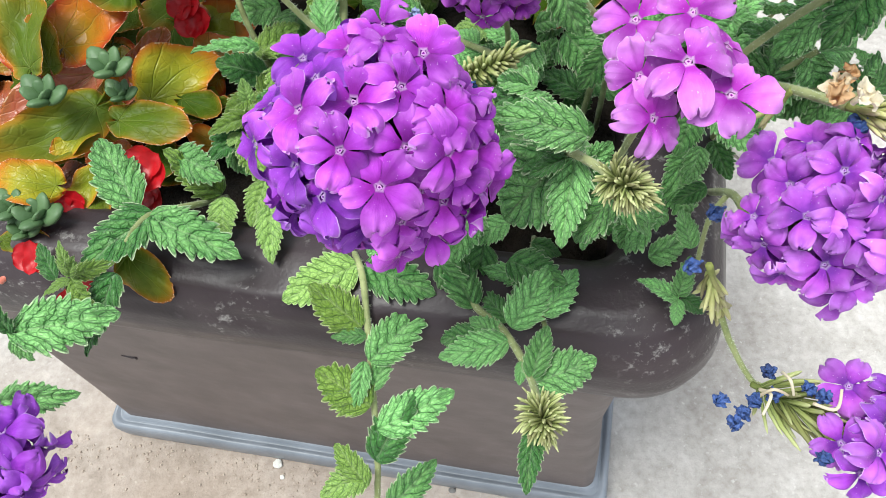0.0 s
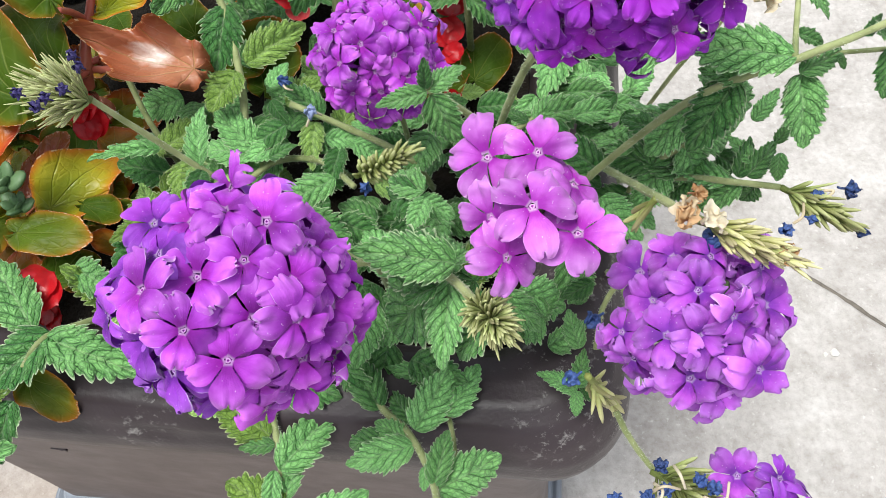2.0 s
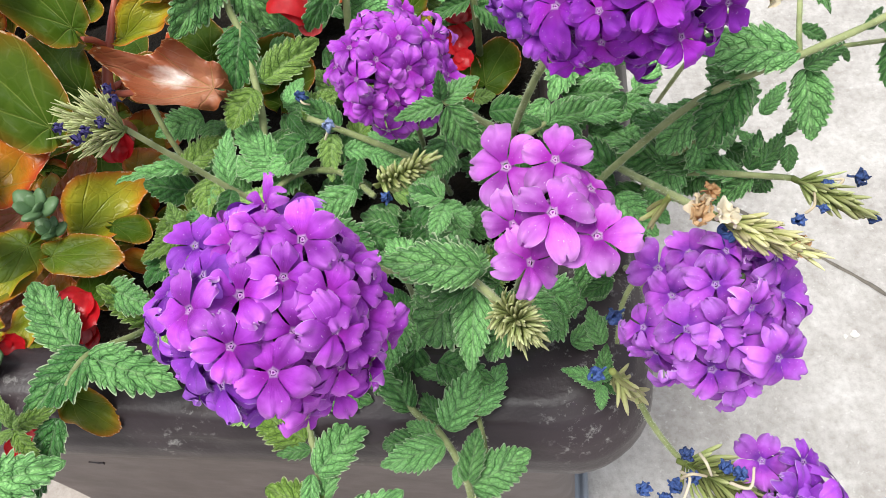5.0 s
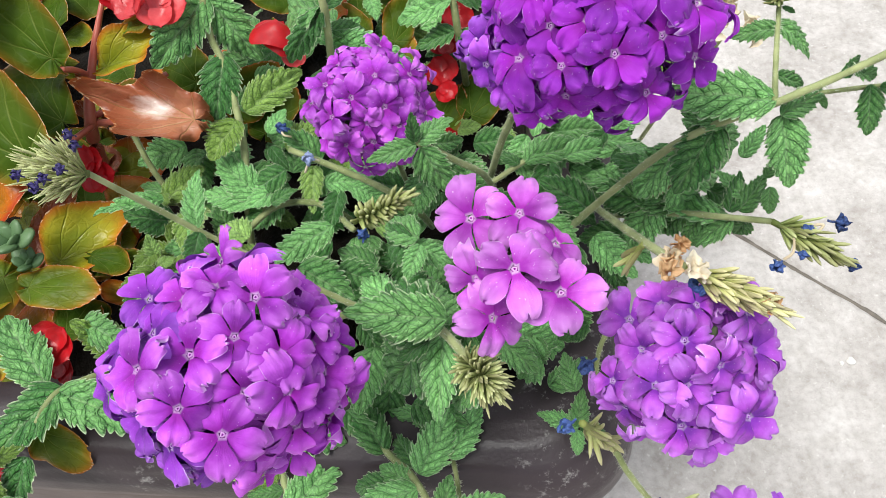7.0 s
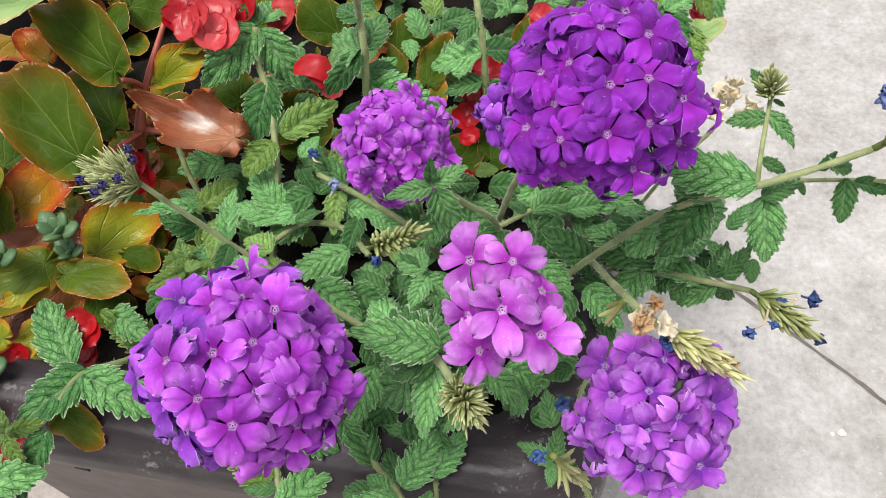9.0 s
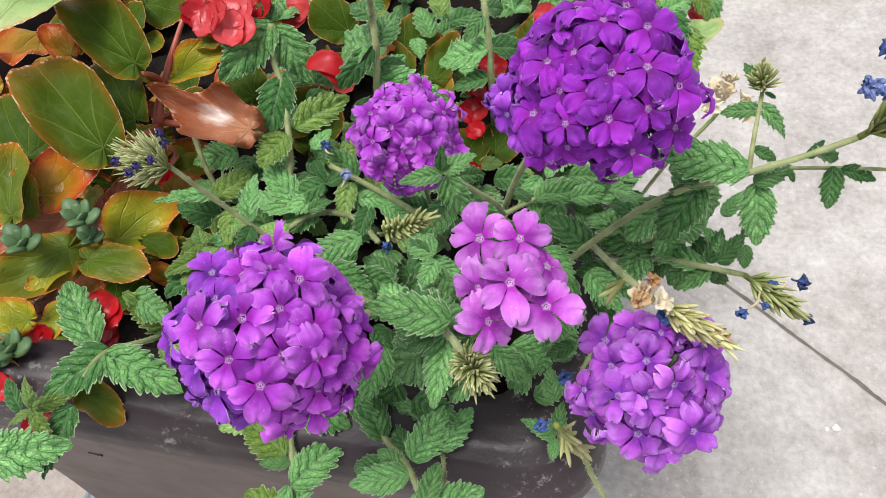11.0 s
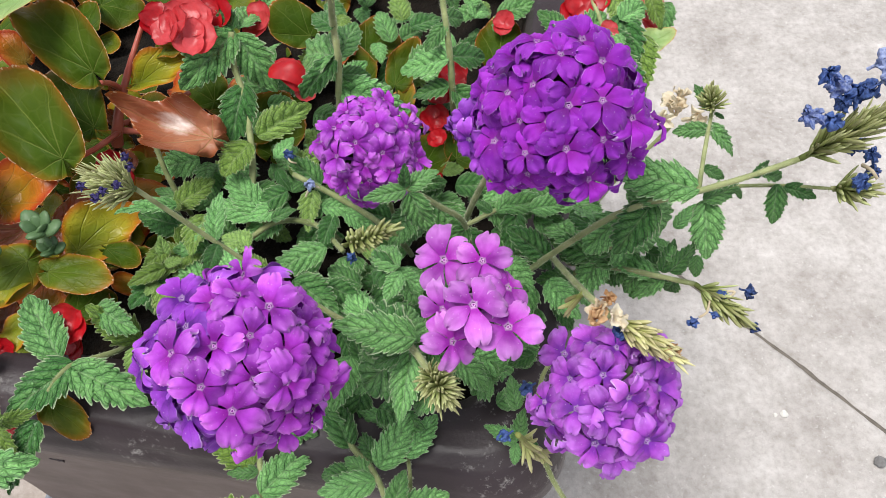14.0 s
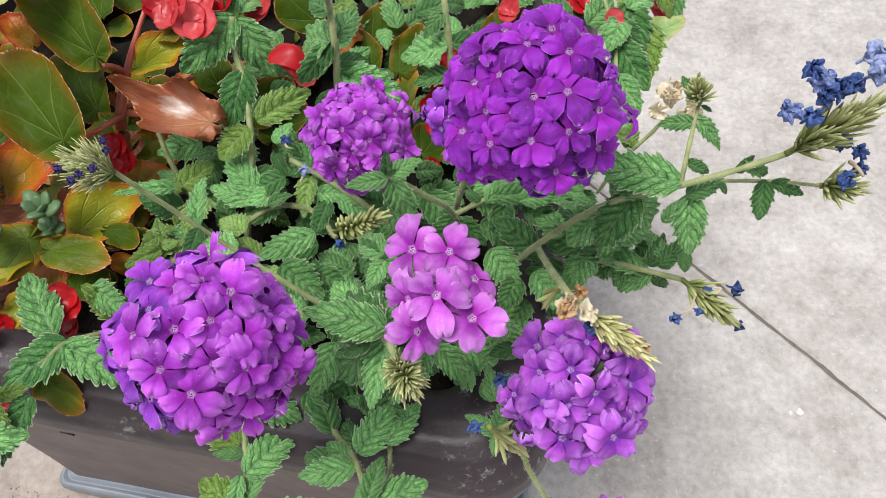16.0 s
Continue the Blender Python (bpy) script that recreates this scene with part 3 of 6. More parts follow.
def floret_shape(seed, open_up=0.0):
    """A floret of five broad, notched petals on narrow claws round a pale throat, with its tube: radius one, facing z."""
    r = random.Random(seed)
    verts, faces, uvs = [], [], []
    rows, cols = 15, 15
    tip_up = r.uniform(-0.10, 0.46)
    for p in range(5):
        ang = 2 * math.pi * p / 5 + r.uniform(-0.09, 0.09)
        size, lift, sway = r.uniform(0.92, 1.10), tip_up + r.uniform(-0.20, 0.24) + open_up, r.uniform(-0.35, 0.35)
        wide, phase, fold = r.uniform(0.90, 1.08), r.uniform(0, 6.28), r.uniform(-0.10, 0.22)
        notch, off = r.uniform(0.07, 0.15), Vector((r.uniform(0, 60), r.uniform(0, 60), 0))
        bend = r.uniform(0.12, 0.55)
        start = len(verts)
        for i in range(rows):
            v = i / (rows - 1) * (1.55 - 0.55 * i / (rows - 1))
            grow = min(1.0, max(0.0, v / 0.58))
            half = (0.088 + 0.290 * grow * grow * (3 - 2 * grow)) * size * wide * (1 - 0.94 * (max(0.0, v - 0.52) / 0.48) ** 2.6) ** 0.5
            for j in range(cols):
                a = j / (cols - 1) * 2 - 1
                x = a * half
                end = 1 - notch * math.exp(-((x / 0.10) ** 2)) * v ** 5 - 0.05 * a * a * v ** 3 + 0.045 * v ** 6 * math.sin(a * 8 + phase * 3)
                y = 0.07 + (end * v * size) * 0.95
                z = 0.05 + lift * v + 0.16 * v * (1 - v) - bend * v ** 3 - 0.24 * v * v * a * a
                z += fold * abs(x) * v - 0.045 * v * math.exp(-((a / 0.16) ** 2))
                z += 0.20 * v * noise.noise(Vector((x * 2.6, y * 2.6, 0)) + off) + 0.09 * v * v * math.sin(a * 5 + phase) + 0.055 * v ** 4 * math.sin(a * 11 + 2 * phase)
                z += 0.016 * (p * 2 % 5) + sway * x * v
                c, s = math.cos(ang), math.sin(ang)
                verts.append((c * x - s * y, s * x + c * y, z))
                uvs.append((a * 0.5 + 0.5, v))
        faces += [tuple(start + q for q in f) for f in grid_faces(rows, cols)]
    # the throat and the tube below it
    start, sides = len(verts), 8
    for rad, z, v in ((0.010, 0.050, 0.3), (0.030, 0.075, 0.0), (0.062, 0.070, 0.0), (0.085, 0.03, 0.10), (0.08, -0.5, 0.4), (0.05, -1.2, 0.5)):
        for k in range(sides):
            q = 2 * math.pi * k / sides
            wob = 1 + 0.22 * math.cos(q * 5 + seed)
            verts.append((rad * wob * math.cos(q), rad * wob * math.sin(q), z))
            uvs.append((0.5, v))
    faces += [tuple(start + q for q in f) for f in grid_faces(6, sides, True)] + [tuple(range(start, start + sides))]
    return verts, faces, uvs


FLORET = {}
for key, material in (("violet", PURPLE), ("magenta", MAGENTA), ("deep", DEEP), ("pink", PINK), ("lilac", LILAC)):
    FLORET[key] = [mesh_of("floret", *floret_shape(k)[:2], material, floret_shape(k)[2]) for k in range(12)]


def spike(verts, faces, base, tip, r, sides=5, bend=0.0, side=Vector((0, 0, 1)), uvs=None):
    """A narrow, blunt calyx from base to tip, bowed to one side."""
    base, tip = Vector(base), Vector(tip)
    d = (tip - base)
    a = d.orthogonal().normalized()
    b = d.normalized().cross(a)
    start = len(verts)
    for t, q in ((0.0, 0.5), (0.3, 0.9), (0.65, 1.0), (0.9, 0.8), (1.0, 0.25)):
        p = base + d * t + side * (bend * (t * t - 0.35 * t) * 1.6 * d.length)
        for k in range(sides):
            w = 2 * math.pi * k / sides
            verts.append(p + r * q * (math.cos(w) * a + math.sin(w) * b))
            if uvs is not None:
                uvs.append((k / sides, t))
    faces += [tuple(start + q for q in f) for f in grid_faces(5, sides, True)]
    faces.append(tuple(range(start + 4 * sides, start + 5 * sides)))


def frame_from(z_axis, spin=0.0):
    z = Vector(z_axis).normalized()
    return z.to_track_quat("Z", "Y").to_matrix().to_4x4() @ Matrix.Rotation(spin, 4, "Z")


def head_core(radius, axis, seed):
    """The calyces that carry the florets of one head, in green darkened for shade."""
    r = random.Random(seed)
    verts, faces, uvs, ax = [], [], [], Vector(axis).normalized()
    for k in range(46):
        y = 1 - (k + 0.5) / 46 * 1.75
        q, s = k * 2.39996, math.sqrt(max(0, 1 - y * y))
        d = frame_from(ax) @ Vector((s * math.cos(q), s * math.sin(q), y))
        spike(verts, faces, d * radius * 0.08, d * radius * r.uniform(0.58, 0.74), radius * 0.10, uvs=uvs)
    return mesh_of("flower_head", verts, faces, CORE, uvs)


def flower_head(sprig, centre, radius, axis, colours, dirs, size, cap=1.9, fill=60, seed=1, face=0.4, label=""):
    """A head of florets on a dome. dirs: (azimuth, height) in degrees of the ones that face the viewer; the rest are spread over the dome."""
    r = random.Random(seed)
    c, ax = Vector(centre), Vector(axis).normalized()
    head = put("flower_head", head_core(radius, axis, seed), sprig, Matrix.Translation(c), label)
    ways = []
    for az, el in dirs:
        a, e = radians(az), radians(el)
        ways.append(Vector((math.cos(e) * math.cos(a), math.cos(e) * math.sin(a), math.sin(e))))
    told, near = len(ways), list(ways)
    turn = frame_from(ax)
    for k in range(fill):
        h = 1 - (k + 0.5) / fill * (1 - math.cos(cap))
        q, s = k * 2.39996 + seed, math.sqrt(max(0, 1 - h * h))
        d = turn @ Vector((s * math.cos(q), s * math.sin(q), h))
        if all(d.angle(w) > (0.84 if w in near else 0.60) * size / radius for w in ways):
            ways.append(d)
    for k, d in enumerate(ways):
        tone = colours[0] if len(colours) == 1 else (colours[0] if d.x < r.uniform(-0.60, 0.30) else colours[1])
        lift = (1.0 + r.uniform(-0.12, 0.20)) if k < told else (0.93 + r.uniform(-0.18, 0.22))
        sc = size * r.uniform(0.92, 1.20)
        tilt = Vector((r.uniform(-1, 1), r.uniform(-1, 1), r.uniform(-1, 1))) * (0.48 if k < told else 0.66)
        m = Matrix.Translation(c + d * radius * lift) @ frame_from(d * (1 - face) * 1.25 + ax * face * 1.25 + tilt, r.uniform(0, 6.28)) @ Matrix.Diagonal((sc, sc, sc, 1))
        put("floret", r.choice(FLORET[tone]), head, m)
    return head


def leaf_pose(base, tip, width, up, roll=0.0):
    b, t = Vector(base), Vector(tip)
    y = t - b
    n = y.length
    y.normalize()
    x = y.cross(Vector(up)).normalized()
    z = x.cross(y)
    m = Matrix((x, y, z)).transposed().to_4x4()
    return Matrix.Translation(b) @ m @ Matrix.Rotation(radians(roll), 4, "Y") @ Matrix.Diagonal((n * width * 1.2, n, n * 0.85, 1))


UP = (0.0, -0.35, 0.93)


def leaf(sprig, base, tip, width=0.55, up=UP, roll=0.0, young=False):
    data = rnd.choice(YOUNG if young else LEAF)
    return put("leaf", data, sprig, leaf_pose(base, tip, width, up, roll + rnd.uniform(-14, 14)))


def stem(sprig, points, r0=0.0013, r1=0.001, material=None, name="stem", label=""):
    v, f = tube(points, (r0, r1), 8, 0.18)
    ob = put(name, mesh_of(name, v, f, material or STEM), sprig, Matrix(), label)
    if material is None:
        # short pale hairs that stand off all along the stem
        hair = random.Random(len(v) + int(abs(v[0].x) * 9999))
        hv, hf = [], []
        for k in range(len(v) // 8 * 14):
            i = hair.randrange(8, len(v) - 8)
            p = v[i].lerp(v[i + 8 if i + 8 < len(v) else i], hair.random())
            ring_c = sum((v[i // 8 * 8 + q] for q in range(8)), Vector()) / 8
            d = (v[i] - ring_c).normalized() + Vector((hair.uniform(-1, 1), hair.uniform(-1, 1), hair.uniform(-1, 1))) * 0.4
            tip = p + d.normalized() * hair.uniform(0.0006, 0.0014)
            w = d.orthogonal().normalized() * 0.00007
            n0 = len(hv)
            hv += [p - w, p + w, tip]
            hf.append((n0, n0 + 1, n0 + 2))
        tagged(put("stem_hair", mesh_of("stem_hair", hv, hf, HAIR), ob, Matrix()), kind="stuff")
    return ob


def crumple(seed, size, balled=True):
    """A small withered floret: a thin tube with a shrivelled collar, balled up or still open."""
    r = random.Random(seed)
    verts = []
    rows, cols = 19, 42
    off = Vector((seed * 7.3, 0, 0))
    lobes = [r.uniform(0.5, 1.3) for k in range(5)]
    for i in range(rows):
        t = i / (rows - 1)
        for k in range(cols):
            q = 2 * math.pi * k / cols
            flare = max(0.0, t - 0.4)
            if balled:
                rad = 0.07 + 0.34 * math.sin(math.pi * min(1, flare / 0.62)) ** 0.7
                rad *= 1 + (0.25 * math.sin(5 * q + 6 * t + seed) + 0.18 * math.sin(9 * q - 5 * t)) * min(1, flare * 5)
                p = Vector((rad * math.cos(q), rad * math.sin(q), t - 0.35 * flare * math.sin(3 * q + seed)))
            else:
                lobe = lobes[k * 5 // cols] * (0.55 + 0.45 * math.cos(5 * q))
                rad = 0.09 + flare * 0.75 * (0.4 + 0.6 * lobe)
                p = Vector((rad * math.cos(q), rad * math.sin(q), t - 0.9 * flare * flare * (0.3 + lobe)))
            p += Vector((noise.noise(p * 3.5 + off), noise.noise(p * 3.5 + off * 2), noise.noise(p * 3.5 + off * 3))) * (0.24 * t)
            p += Vector((noise.noise(p * 9 + off), noise.noise(p * 9 + off * 2), noise.noise(p * 9 + off * 3))) * (0.08 * t)
            verts.append(p * size)
    return verts, grid_faces(rows, cols, True)


CRUMPLE = {}
for key, material in (("blue", BLUE), ("wilt", WILT), ("cream", CREAM), ("rust", RUST), ("violet", VIOLET_BUD)):
    CRUMPLE[key] = [mesh_of("withered_floret", *crumple(k + 3, 1.0, key in ("blue", "wilt", "violet")), material) for k in range(5)]


def withered(sprig, at, toward, size, tone="blue"):
    m = Matrix.Translation(at) @ frame_from(Vector(toward), rnd.uniform(0, 6)) @ Matrix.Diagonal((size, size, size, 1))
    return put("withered_floret", rnd.choice(CRUMPLE[tone]), sprig, m)


def spent_head(sprig, base, tip, spread, length, count, material=None, droop=0.0, thin=0.0006, label="", seed=1, name="seed_head"):
    """A head that has lost its petals: calyces all round a short axis from base to tip."""
    r = random.Random(seed)
    b, t = Vector(base), Vector(tip)
    ax = (t - b).normalized()
    verts, faces = [], []
    v, f = tube([b, b.lerp(t, 0.5), t], (0.0011, 0.0008), 6)
    verts += v
    faces += f
    uvs = [(0.5, 0.2)] * len(v)
    turn = frame_from(ax)
    for k in range(count):
        h = k / max(1, count - 1)
        q = k * 2.39996 + r.uniform(-0.3, 0.3)
        lean = (1.45 - 1.25 * h ** 1.6) * (1.0 if h < 0.85 else 0.7)
        lean *= spread
        d = turn @ Vector((math.sin(lean) * math.cos(q), math.sin(lean) * math.sin(q), math.cos(lean)))
        d = (d + Vector((0, 0, -droop)) + Vector((r.uniform(-1, 1), r.uniform(-1, 1), r.uniform(-1, 1))) * 0.12).normalized()
        p = b.lerp(t, 0.1 + 0.9 * h)
        spike(verts, faces, p, p + d * length * r.uniform(0.86, 1.1), thin * r.uniform(0.8, 1.3), 5, r.uniform(-0.1, 0.5), ax * 0.7 + Vector((r.uniform(-1, 1), r.uniform(-1, 1), r.uniform(-1, 1))) * 0.6, uvs)
    return tagged(put(name, mesh_of(name, verts, faces, material or CALYX, uvs), sprig, Matrix(), label), kind="stuff")


def begonia_petals(seed, size, shut=False):
    """A begonia bloom: two broad rounded petals and two narrow ones, cupped; or still shut, its two broad petals folded together."""
    verts, faces = [], []
    petals = ((0, 1.0, 1.0), (math.pi, 1.0, 0.92)) if shut else ((0, 1.0, 1.0), (math.pi, 1.0, 0.95), (math.pi / 2, 0.62, 0.85), (-math.pi / 2, 0.62, 0.85))
    for p, (ang, wide, long) in enumerate(petals):
        start, rows, cols = len(verts), 11, 13
        for i in range(rows):
            v = i / (rows - 1)
            w = wide * 0.66 * max(0.0, 1 - abs(2 * (0.10 + 0.90 * v) ** 0.75 - 1) ** 2.4) ** 0.5 + 0.03
            for j in range(cols):
                a = j / (cols - 1) * 2 - 1
                x, y = a * w, v * long * (1 - 0.06 * a * a)
                z = (0.30 if not shut else -0.35) * v * v + (0.34 if not shut else -0.45) * a * a * w
                z += 0.12 * noise.noise(Vector((x * 2 + seed, y * 2, p))) + 0.05 * v * noise.noise(Vector((x * 6 + seed, y * 5, p))) + 0.03 * p
                c, s = math.cos(ang), math.sin(ang)
                if shut:
                    y, z = y - 0.5, z + 0.30 + 0.16 * p
                    c, s = math.cos(ang * 0.12), math.sin(ang * 0.12)
                verts.append(Vector((c * x - s * y, s * x + c * y, z)) * size)
        faces += [tuple(start + q for q in f) for f in grid_faces(rows, cols)]
    return verts, faces


BLOOM = {key: [mesh_of("bloom", *begonia_petals(k, 1.0, key == "bud"), material) for k in range(4)] for key, material in (("red", RED), ("coral", CORAL), ("bud", RED))}


def bloom(plant, at, facing, size, tone="red"):
    m = Matrix.Translation(at) @ frame_from(facing, rnd.uniform(0, 6)) @ Matrix.Diagonal((size, size, size, 1))
    return put("bloom", rnd.choice(BLOOM[tone]), plant, m)


def waxy(plant, base, tip, width, tone, up=UP, roll=0.0):
    return put("begonia_leaf", rnd.choice(BEG[tone]), plant, leaf_pose(base, tip, width, up, roll + rnd.uniform(-10, 10)))


def rosette(plant, at, size):
    """A rosette of fleshy, rounded leaves, each a part of its own."""
    for k in range(7):
        q, up = k * 2.39996, 0.25 + 0.16 * k
        d = Vector((math.cos(q), math.sin(q), up)).normalized()
        n = size * (1.65 - 0.10 * k)
        verts, rows, cols = [], 7, 8
        for i in range(rows):
            t = i / (rows - 1)
            w = 0.40 * math.sin(math.pi * (0.06 + 0.9 * t)) ** 0.6
            for j in range(cols):
                a = 2 * math.pi * j / cols
                verts.append(Vector((w * math.cos(a), t, 0.45 * w * math.sin(a) + 0.15 * t * t)) * n)
        me = mesh_of("fleshy_leaf", verts, grid_faces(rows, cols, True) + [tuple(range(cols))[::-1], tuple(range((rows - 1) * cols, rows * cols))], SEDUM)
        y = d
        x = y.cross(Vector((0, 0, 1))).normalized()
        m = Matrix((x, y, x.cross(y))).transposed().to_4x4()
        put("fleshy_leaf", me, plant, Matrix.Translation(at) @ m)

# ---- the plants, sprig by sprig ----
big = thing("verbena_sprig", (0.0489, 0.3271, 0.3869), "verbena sprig with a large violet and magenta flower head", "verbena", "verbena sprigs in the planter")
flower_head(big, (0.0523, 0.2719, 0.5222), 0.02240, (0.05, -0.45, 0.88), ['violet', 'magenta'], [(-17, 68), (-100, 76), (-52, 45), (-147, 58), (-101, 51), (-18, 44), (-79, 32), (67, 67), (54, 41), (33, 33), (140, 36), (109, 73), (16, 23), (174, 30), (-165, 22), (-143, 12), (-126, 2), (-110, -1), (-91, 3), (-72, 1), (-45, -1), (-30, 7), (-12, 5), (0, 20), (13, -8), (-35, 33), (26, 57), (-13, -18)], 0.0079, cap=1.9, fill=130, seed=3, face=0.4, label="domed cluster of violet and magenta florets")
stem(big, [(0.0515, 0.2677, 0.5143), (0.0539, 0.2812, 0.4785), (0.0589, 0.3057, 0.4269), (0.0636, 0.3290, 0.3753)], 0.0014, 0.0016)

back = thing("verbena_sprig", (0.0764, 0.4273, 0.3707), "verbena sprig with a small magenta-violet flower head among leaves", "verbena", "verbena sprigs in the planter")
flower_head(back, (0.0784, 0.3888, 0.4728), 0.01927, (0.05, -0.45, 0.88), ['magenta'], [(-166, 49), (-106, 56), (151, 62), (-32, 72), (-117, 86), (-127, 34), (-90, 30), (-64, 42), (-40, 36), (4, 36), (21, 59), (-13, 20), (-114, 10), (-88, 7), (-58, 18), (-142, -1), (120, 50), (68, 45), (-167, 23), (-105, -32), (6, -1)], 0.0075, cap=1.9, fill=66, seed=5, face=0.4, label="round cluster of magenta-violet florets")
stem(back, [(0.0770, 0.3957, 0.4572), (0.0823, 0.3890, 0.4317), (0.0808, 0.4082, 0.3709)], 0.0013, 0.001)

deep = thing("verbena_sprig", (0.1219, 0.3817, 0.3679), "verbena sprig with two deep violet flower heads side by side", "verbena", "verbena sprigs in the planter")
flower_head(deep, (0.1469, 0.3358, 0.5532), 0.02080, (0.05, -0.45, 0.88), ['deep'], [(-155, 59), (-113, 41), (-141, 30), (-55, 52), (157, 83), (-7, 69), (-93, 23), (-122, 15), (-64, 27), (-38, 31), (15, 27), (-10, 7), (-93, 2), (-76, -33), (-144, -25), (-133, -28), (-110, -35), (-58, -27), (-40, -2), (41, 41), (134, 36), (166, 32), (-176, 21), (-152, 1), (107, 45), (66, 64)], 0.0077, cap=2.15, fill=180, seed=8, face=0.4, label="dense dome of deep violet florets")
flower_head(deep, (0.1282, 0.3429, 0.5385), 0.01081, (0.05, -0.45, 0.88), ['violet'], [(124, 38), (-178, 30), (-135, 25), (-110, -1), (99, 43), (-86, 75)], 0.0068, cap=1.9, fill=36, seed=9, face=0.4, label="smaller violet cluster behind")
stem(deep, [(0.1365, 0.3502, 0.5184), (0.1271, 0.3569, 0.4939), (0.1179, 0.3689, 0.4391), (0.1129, 0.3777, 0.3689)], 0.0013, 0.0014)
stem(deep, [(0.1333, 0.3664, 0.4980), (0.1271, 0.3569, 0.4939)], 0.0013, 0.001)

pink = thing("verbena_sprig", (0.1137, 0.3475, 0.3699), "verbena sprig with a loose cluster of orchid-pink florets", "verbena", "verbena sprigs in the planter")
flower_head(pink, (0.1205, 0.2905, 0.5175), 0.0141, (0.05, -0.45, 0.88), ['pink'], [(128, 33), (71, 59), (2, 47), (-92, 64), (-152, 40), (-49, 29), (-117, 16)], 0.0093, cap=1, fill=6, seed=2, face=0.68, label="loose cluster of orchid-pink florets with pale edges")
stem(pink, [(0.1190, 0.2991, 0.4967), (0.1166, 0.3112, 0.4513), (0.1113, 0.3317, 0.3706)], 0.0013, 0.001)

side = thing("verbena_sprig", (0.1537, 0.3248, 0.3668), "verbena sprig with a violet flower head hanging over the rim", "verbena", "verbena sprigs in the planter")
flower_head(side, (0.1641, 0.2722, 0.4854), 0.01870, (0.25, -0.55, 0.75), ['lilac'], [(-119, 55), (-180, 78), (-143, 45), (-68, 70), (-88, 46), (-30, 47), (-153, 8), (169, 41), (134, 14), (111, 36), (84, 25), (-64, 30), (-111, 15), (28, 48), (-166, -7), (-154, -11), (-170, 15)], 0.0080, cap=1.7, fill=64, seed=11, face=0.5, label="open cluster of violet florets")
stem(side, [(0.1630, 0.2766, 0.4681), (0.1562, 0.2880, 0.4533), (0.1564, 0.3080, 0.4375), (0.1604, 0.3503, 0.3653)], 0.0013, 0.0015)
stem(side, [(0.1564, 0.3080, 0.4375), (0.1496, 0.2997, 0.4334), (0.1465, 0.2886, 0.4240)], 0.001, 0.0008)
spent_head(side, (0.1349, 0.2623, 0.4763), (0.1457, 0.2638, 0.4451), 0.24, 0.0150, 60, STRAW, 0.5, 0.00075, "bunch of straw-coloured dry calyces", 4, "dry_calyx")
withered(side, (0.1422, 0.2809, 0.4750), (-0.6, -0.4, 0.1), 0.0056)
withered(side, (0.1334, 0.2636, 0.4764), (-0.6, -0.4, 0.1), 0.005)
withered(side, (0.1757, 0.2839, 0.4968), (0.5, 0.5, 0.3), 0.006)
withered(side, (0.1641, 0.2831, 0.5030), (0.5, 0.5, 0.3), 0.006)
leaf(side, (0.1378, 0.2736, 0.4264), (0.1256, 0.2797, 0.4314), 0.5)
leaf(side, (0.1376, 0.2732, 0.4275), (0.1367, 0.2654, 0.4228), 0.55)
leaf(side, (0.1377, 0.2742, 0.4274), (0.1397, 0.2796, 0.4401), 0.5)
leaf(side, (0.1389, 0.2747, 0.4263), (0.1483, 0.2713, 0.4194), 0.5)
leaf(side, (0.1368, 0.2779, 0.4555), (0.1337, 0.2888, 0.4605), 0.55)

low = thing("verbena_sprig", (0.1513, 0.2585, 0.4297), "verbena sprig with lilac florets and a spent head beyond the rim", "verbena", "verbena sprigs in the planter")
flower_head(low, (0.1857, 0.2286, 0.4327), 0.01316, (0.3, -0.6, 0.7), ['lilac', 'violet'], [(118, 32), (-157, 32), (-117, 15), (-169, 88), (88, 18), (-117, 51)], 0.0086, cap=1.5, fill=14, seed=6, face=0.4, label="small cluster of lilac florets")
stem(low, [(0.1464, 0.2659, 0.4399), (0.1507, 0.2577, 0.4318), (0.1576, 0.2500, 0.4213), (0.1619, 0.2450, 0.4191)], 0.0011, 0.0009)
stem(low, [(0.1613, 0.2469, 0.4191), (0.1720, 0.2371, 0.4284), (0.1835, 0.2294, 0.4326)], 0.0009, 0.0008)
spent_head(low, (0.1588, 0.2462, 0.4213), (0.1708, 0.2348, 0.4306), 0.62, 0.0145, 56, CALYX, 0.1, 0.00070, "green spent calyces", 5)
withered(low, (0.1446, 0.2369, 0.4411), (-0.6, -0.5, 0.5), 0.0050)
withered(low, (0.1476, 0.2303, 0.4411), (-0.5, -0.5, 0.5), 0.0050)
withered(low, (0.1465, 0.2336, 0.4410), (0.3, -0.5, 0.5), 0.0050)
withered(low, (0.1602, 0.2461, 0.4393), (-0.6, -0.5, 0.5), 0.0050)
withered(low, (0.1598, 0.2391, 0.4396), (-0.5, -0.5, 0.5), 0.0050)
withered(low, (0.1504, 0.2371, 0.4406), (0.3, -0.5, 0.5), 0.0050)
withered(low, (0.1710, 0.2412, 0.4384), (-0.6, -0.5, 0.5), 0.0050)
withered(low, (0.1746, 0.2388, 0.4382), (-0.5, -0.5, 0.5), 0.0050)
withered(low, (0.1668, 0.2213, 0.4395), (0.3, -0.5, 0.5), 0.0050)

